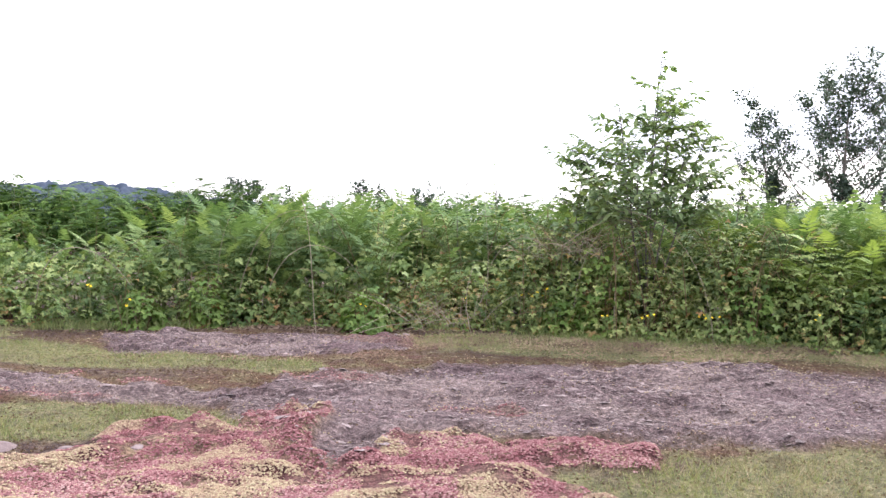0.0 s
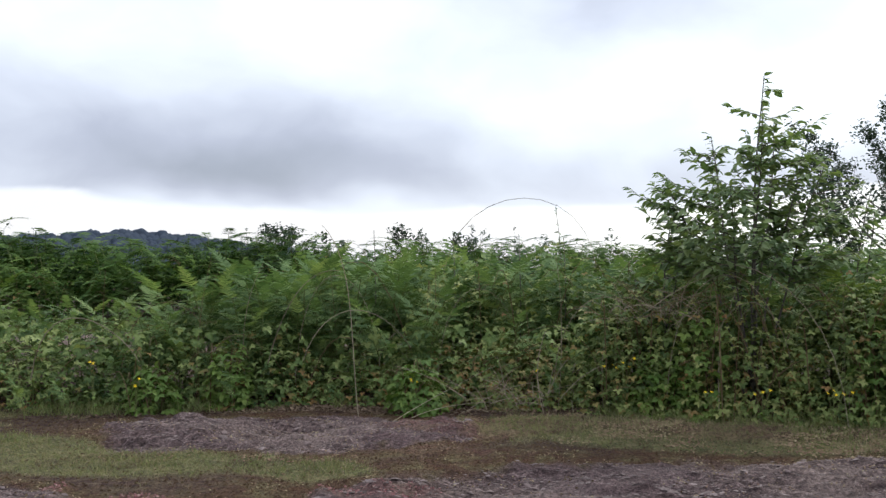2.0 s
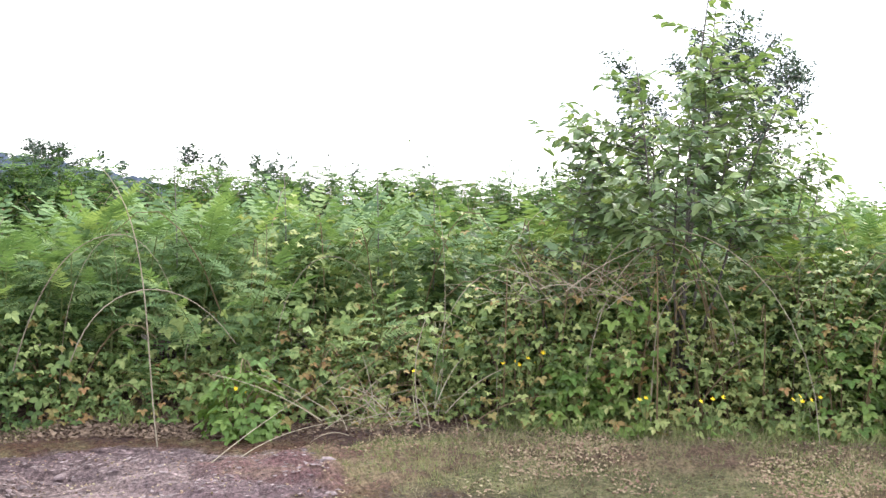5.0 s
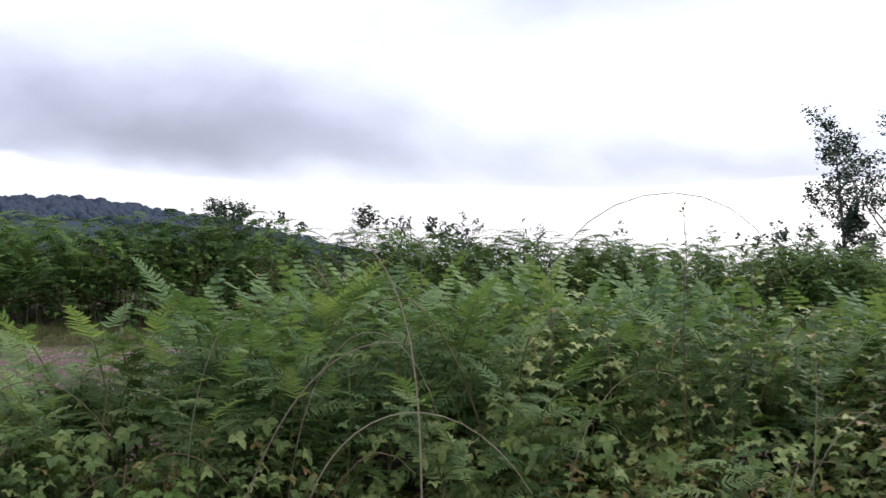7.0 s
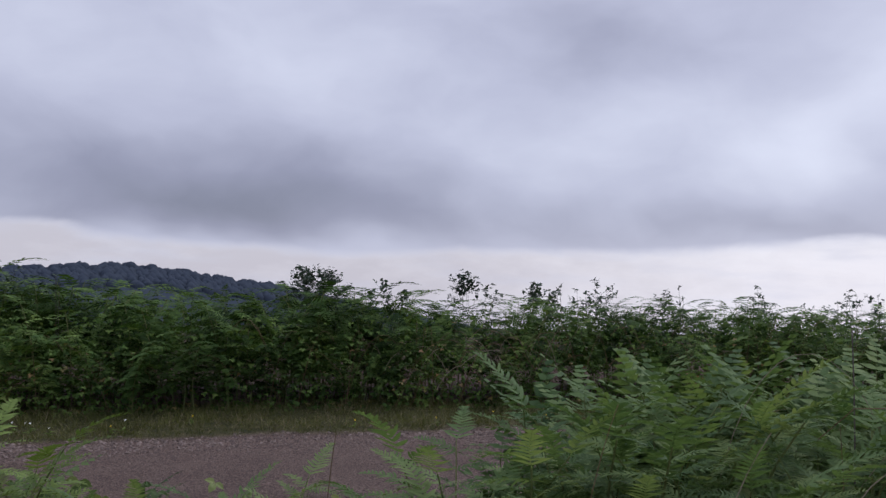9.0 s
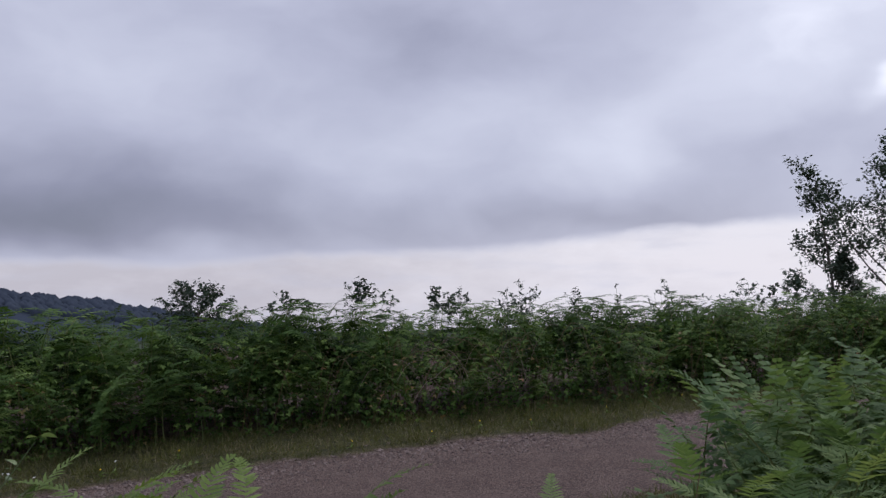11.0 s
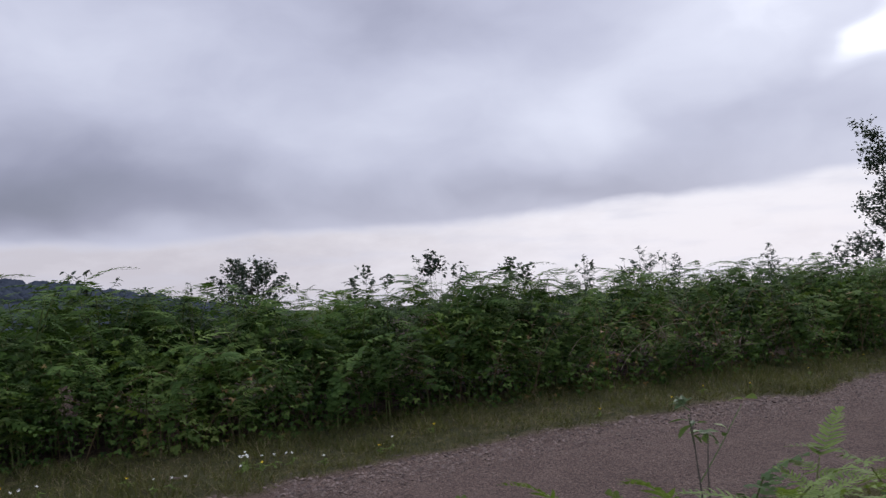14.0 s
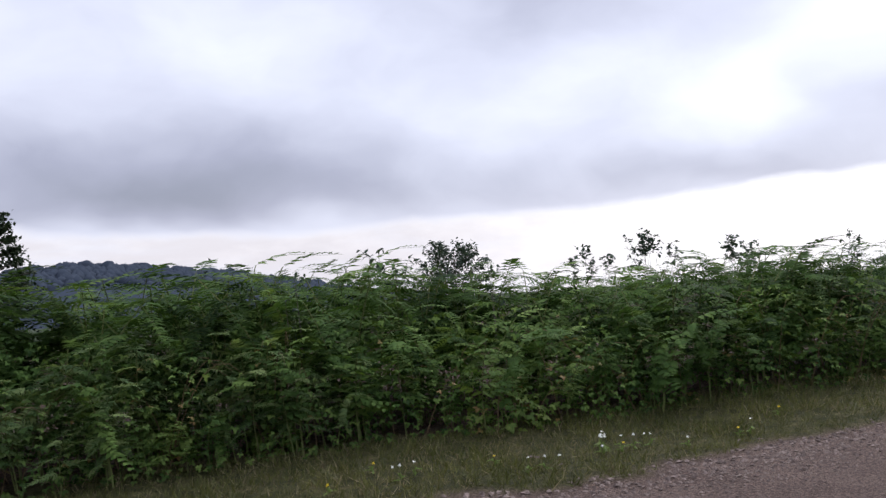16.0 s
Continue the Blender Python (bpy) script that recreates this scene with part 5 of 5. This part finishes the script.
PEBBLES = [pebble(i, 0.5) for i in range(6)]
PEBBLE_MESHES = [Buf().add(V, F).mesh("stone", STONE) for V, F in PEBBLES]
spots = [(-2.25, 4.55, 0.15), (-0.3, 4.9, 0.06), (0.03, 5.45, 0.05), (1.15, 6.05, 0.055), (-1.36, 8.25, 0.09), (-2.44, 8.1, 0.07), (-2.6, 6.45, 0.07), (-1.3, 6.9, 0.035), (1.6, 6.9, 0.03), (2.1, 5.8, 0.05), (-9.2, 16.4, 0.11), (-9.0, 16.0, 0.09), (-1.9, 4.6, 0.1), (-1.5, 4.5, 0.09), (0.35, 7.4, 0.03)]
for i in range(150):
    x, y = (rng.uniform(-0.8, 4.5), rng.uniform(5.3, 7.9)) if i % 3 else (rng.uniform(-2.9, -0.8), rng.uniform(8.3, 9.7))
    if zones(np.array([x]), np.array([y]))[0]["rock"][0] > 0.5:
        spots.append((x / S, y / S, rng.choice([0.014, 0.02, 0.03, 0.045, 0.07], p=[0.3, 0.3, 0.2, 0.13, 0.07]) * rng.uniform(0.8, 1.2)))
for i in range(70):
    x = rng.uniform(-11, 1)
    spots.append((x, float(track_top(x * S)) / S + rng.normal(-0.05, 0.2), rng.uniform(0.02, 0.055)))
for i, (x, y, r) in enumerate(spots):
    p = gz(x, y)
    ob = new("stone", PEBBLE_MESHES[i % 6])
    ob.matrix_basis = pose(p[0], p[1], p[2] - 0.3 * r, rng.uniform(-12, 12), rng.uniform(-12, 12), rng.uniform(0, 360)) @ Matrix.Scale(r, 4)
    tagged(ob, "small weathered grey-pink stone lying on the ground", "stone", "loose stones")


def sprinkle(n, x0, x1, y0, y1, zone, level=0.5):
    """Places of one kind of ground."""
    x, y = rng.uniform(x0, x1, n), rng.uniform(y0, y1, n)
    z, pale = zones(x, y)
    ok = z[zone] * rng.random(n) ** 0.5 > level * rng.random(n) ** 0.3
    return x[ok], y[ok], pale[ok]


OCTA = (np.array([(1, 0, 0), (0.2, 0.9, 0.1), (-0.9, 0.1, 0), (-0.1, -0.8, 0.1), (0.1, 0.1, 0.6), (0, 0, -0.4)], float), [(0, 1, 4), (1, 2, 4), (2, 3, 4), (3, 0, 4), (1, 0, 5), (2, 1, 5), (3, 2, 5), (0, 3, 5)])
x, y, _ = sprinkle(26000, -13, 2, 15.5, 21, "track")
n = len(x)
edge = np.clip(1.2 - np.abs(track_top(x) - y) * 0.5, 0.35, 1.2)
M = poses(on_ground(x, y), rng.uniform(0, 6.3, n), rng.normal(0, 0.3, n), rng.normal(0, 0.3, n), edge * rng.uniform(0.010, 0.04, n))
tagged(new("gravel", Buf().many(OCTA, M).mesh("gravel", GRAVEL)), "loose pinkish-grey gravel on the track", "gravel", kind="stuff")
x, y, _ = sprinkle(32000, -4.5, 7, 4.6, 9.6, "rock")
n = len(x)
M = poses(on_ground(x, y), rng.normal(0, 0.5, n), rng.normal(0, 0.15, n), rng.normal(0, 0.15, n), rng.uniform(0.005, 0.014, n) * (1 + 1.6 * (rng.random(n) < 0.03)))
M[:, :3, 0] *= 1.7
M[:, :3, 2] *= 0.6
tagged(new("rock_chips", Buf().many(OCTA, M).mesh("rock_chips", CHIP)), "small grey-mauve rock chips strewn over the bedrock", "gravel", kind="stuff")

# ---- stonecrop cushions and turf ----
def fleshy_rosette(petals=4):
    """A little dome of blunt fleshy leaves."""
    V = [(0, 0, 0.75)]
    for k in range(2 * petals):
        a, out, up = math.pi * k / petals, (1.0, 0.5)[k % 2], (0.3, 0.12)[k % 2]
        V.append((math.cos(a) * out, math.sin(a) * out, up))
    return np.array(V, float), [(0, 1 + k, 1 + (k + 1) % (2 * petals)) for k in range(2 * petals)]


ROSETTE = fleshy_rosette()
TUFT = (np.array([(-1, -0.2, 0), (1, 0.2, 0), (0.2, 0, 1.0), (0.1, -1, 0), (-0.1, 1, 0), (-0.2, 0.1, 0.8)], float), [(0, 1, 2), (3, 4, 5)])
xs, ys = rng.uniform(-6, 8, 60000), rng.uniform(4.3, 10.6, 60000)
zz, _ = zones(xs, ys)
ok = (1 - zz["rock"]) * (1 - zz["stonecrop"]) * (1 - 0.6 * zz["turf"]) + 0.25 * (zz["rock"] * (fbm(xs * 3, ys * 3) > 0.08)) > rng.random(60000)
xs, ys = xs[ok], ys[ok]
tagged(new("moss", Buf().many(TUFT, poses(on_ground(xs, ys), rng.uniform(0, 6.3, len(xs)), rng.normal(0, 0.4, len(xs)), 0, rng.uniform(0.004, 0.013, len(xs)))).mesh("moss", MOSS)), "russet moss and dead stems over the thin soil", "moss", kind="stuff")
x, y, pale = sprinkle(270000, -3.6, 1.6, 3.9, 7.4, "stonecrop")
ok = (vnoise(x * 6, y * 8) + 0.5 * vnoise(x * 15, y * 17) > 0.36 + 0.25 * rng.random(len(x))) & ((y < 5.9) | (rng.random(len(x)) < 0.6))
x, y, pale = x[ok], y[ok], pale[ok]
n = len(x)
P = on_ground(x, y)
M = poses(P, rng.uniform(0, 6.3, n), rng.normal(0, 0.35, n), rng.normal(0, 0.35, n), rng.uniform(0.006, 0.0125, n))
pink = (1.3 * fbm(x * 3.6 + 4, y * 5, 4) + 0.08 * rng.normal(0, 1, n) < 0.05 + 0.16 * (y - 4.95) - 0.03 * (x > 0)) & (pale < 0.3)
for sel, mat, nm, lb in ((pink, SEDUM, "stonecrop", "crimson and pink stonecrop cushions on the bedrock"), (~pink, SEDUM_PALE, "pale_stonecrop", "cream and yellow stonecrop cushions on the bedrock")):
    tagged(new(nm, Buf().many(ROSETTE, M[sel]).mesh(nm, mat)), lb, "stonecrop", kind="stuff")

x, y, _ = sprinkle(26000, -4, 5, 5.0, 9.6, "moss", 0.9)
ok = vnoise(x * 3.1 + 9, y * 3.6) + 0.4 * vnoise(x * 11, y * 11) > 0.78
x, y = x[ok], y[ok]
n = len(x)
tagged(new("stray_stonecrop", Buf().many(ROSETTE, poses(on_ground(x, y) + [0, 0, 0.004], rng.uniform(0, 6.3, n), rng.normal(0, 0.4, n), rng.normal(0, 0.4, n), rng.uniform(0.005, 0.011, n))).mesh("stray_stonecrop", SEDUM_PALE)), "stray pale stonecrop over moss and rock", "stonecrop", kind="stuff")
x, y, _ = sprinkle(42000, -5, 7, 7.9, 10.0, "turf", 0.35)
n = len(x)
M = poses(on_ground(x, y) + [0, 0, 0.01], rng.uniform(0, 6.3, n), rng.normal(0, 0.4, n), rng.normal(0, 0.4, n), rng.uniform(0.006, 0.014, n))
few = vnoise(x * 2.2, y * 2.2) + 0.5 * (rng.random(n) - 0.5) > 0.55 + 0.35 * (x < -2.6)
tagged(new("scattered_stonecrop", Buf().many(ROSETTE, M[few]).mesh("scattered_stonecrop", SEDUM_PALE)), "pale stonecrop scattered through the turf", "stonecrop", kind="stuff")
BLADE = (np.array([(-0.03, 0, 0), (0.03, 0, 0), (0.1, 0.3, 1.0)], float), [(0, 1, 2)])


def turf(name, n, x0, x1, y0, y1, tall, label, mat, level=0.45, dead=0.3):
    x, y, _ = sprinkle(n, x0, x1, y0, y1, "turf", level)
    # blades in tufts
    x = np.concatenate([x + rng.normal(0, 0.02, len(x)) for _ in range(4)])
    y = np.concatenate([y + rng.normal(0, 0.02, len(y)) for _ in range(4)])[: len(x)]
    n = len(x)
    h = tall * rng.uniform(0.5, 1.3, n) * (0.6 + 0.9 * vnoise(x * 1.5, y * 1.5))
    M = poses(on_ground(x, y), rng.uniform(0, 6.3, n), rng.normal(0, 0.6, n), rng.normal(0, 0.6, n), h)
    dry = rng.random(n) < dead + dead * (vnoise(x * 1.1 + 7, y * 1.1) > 0.6)
    tagged(new(name, Buf().many(BLADE, M[~dry]).mesh(name, mat)), label, "grass", kind="stuff")
    tagged(new("dry_" + name, Buf().many(BLADE, M[dry]).mesh("dry_" + name, STRAW)), "dry straw-coloured blades among the grass", "grass", kind="stuff")


turf("clearing_grass", 90000, -6.5, 7.5, 4.2, 10.2, 0.045, "short green and olive turf round the bedrock", GRASS)
turf("verge_grass", 60000, -15, 8, 14, 23, 0.11, "short olive grass in the track's verge", VERGE, 0.45, 0.12)

# longer grass at the thicket's foot
n = 15000
x = rng.uniform(-5, 7, n)
y = near_front(x) - 0.2 + 0.5 * rng.random(n)
ok = (vnoise(x * 1.7 + 3, y * 1.2) > 0.5) & ((x < -1.5) | (x > 0.6))
x, y = x[ok], y[ok]
n = len(x)
M = poses(on_ground(x, y), rng.uniform(0, 6.3, n), rng.normal(0, 0.5, n), rng.normal(0, 0.5, n), rng.uniform(0.04, 0.15, n))
tagged(new("foot_grass", Buf().many(BLADE, M).mesh("foot_grass", GRASS)), "longer pale green grass at the thicket's foot", "grass", kind="stuff")
# dead leaves under the thicket's edge
n = 13000
x = np.where(rng.random(n) < 0.35, rng.normal(-1.5, 0.4, n), rng.uniform(-4, 6.5, n))
y = near_front(x) - 0.35 + 0.85 * rng.random(n)
M = poses(on_ground(x, y) + [0, 0, 0.006], rng.uniform(0, 6.3, n), rng.normal(0, 0.35, n), rng.normal(0, 0.35, n), rng.uniform(0.012, 0.04, n))
tagged(new("leaf_litter", Buf().many(SMALL, M).mesh("leaf_litter", LITTER)), "brown dead leaves and bits under the thicket's edge", "leaf litter", kind="stuff")
# ---- the wooded hill across the valley ----
def hill_line(az):
    """How high the ridge stands, in degrees, along the horizon."""
    return np.interp(az, [-60, -40, -30, -26, -21, -16, -12, -8, -4, 4], [0.0, 0.35, 0.65, 0.9, 1.05, 0.6, -0.05, -0.8, -1.6, -2.8]) + 0.06 * fbm(az * 0.5, az * 0)


def treetop(seed, cuts):
    """A rounded, slightly lumpy crown as seen from afar."""
    bm = bmesh.new()
    bmesh.ops.create_icosphere(bm, subdivisions=cuts, radius=1.0)
    V = np.array([v.co * (1 + 0.28 * noise.noise(v.co * 1.9 + Vector((seed * 3.1, 0, 0)))) for v in bm.verts])
    F = [tuple(v.index for v in f.verts) for f in bm.faces]
    bm.free()
    return V * [1, 1, 1.15], F


def wooded_hill():
    far = 900.0
    az = np.linspace(-62, 4, 120)
    b = Buf()
    V = []
    for back, up in ((-260, 0.0), (-90, 0.75), (0, 1.0), (200, 0.7)):
        top = 1.7 + far * np.tan(np.radians(hill_line(az))) - 11
        zb = -60.0
        z = zb + (top - zb) * up
        V.append(np.c_[np.sin(np.radians(az)) * (far + back), np.cos(np.radians(az)) * (far + back), z])
    n = len(az)
    F = [(r * n + i, r * n + i + 1, (r + 1) * n + i + 1, (r + 1) * n + i) for r in range(3) for i in range(n - 1)]
    b.add(np.concatenate(V), F)
    tagged(new("wooded_hill", b.mesh("wooded_hill", FOREST, smooth=True)), "wooded hill across the valley, distance haze put into its slate-blue colour", "hill", kind="structure")
    w = Buf()
    k = 3000
    a = rng.uniform(-54, 0, k)
    back = -85 + 90 * rng.random(k) ** 0.55
    top = 1.7 + far * np.tan(np.radians(hill_line(a))) - 11
    z = -60 + (top + 60) * np.interp(back, [-260, -90, 0], [0, 0.75, 1.0])
    P = np.c_[np.sin(np.radians(a)) * (far + back), np.cos(np.radians(a)) * (far + back), z]
    size = rng.uniform(3.4, 6.4, k) * (1 + 0.25 * (fbm(a * 0.8, back * 0) > 0.05))
    kind = rng.integers(0, 6, k)
    for i in range(6):
        for crest in (True, False):
            sel = (kind == i) & ((back > -10) == crest)
            m = poses(P[sel], rng.uniform(0, 6.3, sel.sum()), 0, 0, size[sel])
            m[:, 2, 3] -= 0.8
            w.many(treetop(60 + i, 2 if crest else 1), m)
    tagged(new("forest", w.mesh("forest", FOREST, smooth=True)), "rounded treetops of the distant wood, tinted slate blue for haze", "trees", kind="stuff")


wooded_hill()
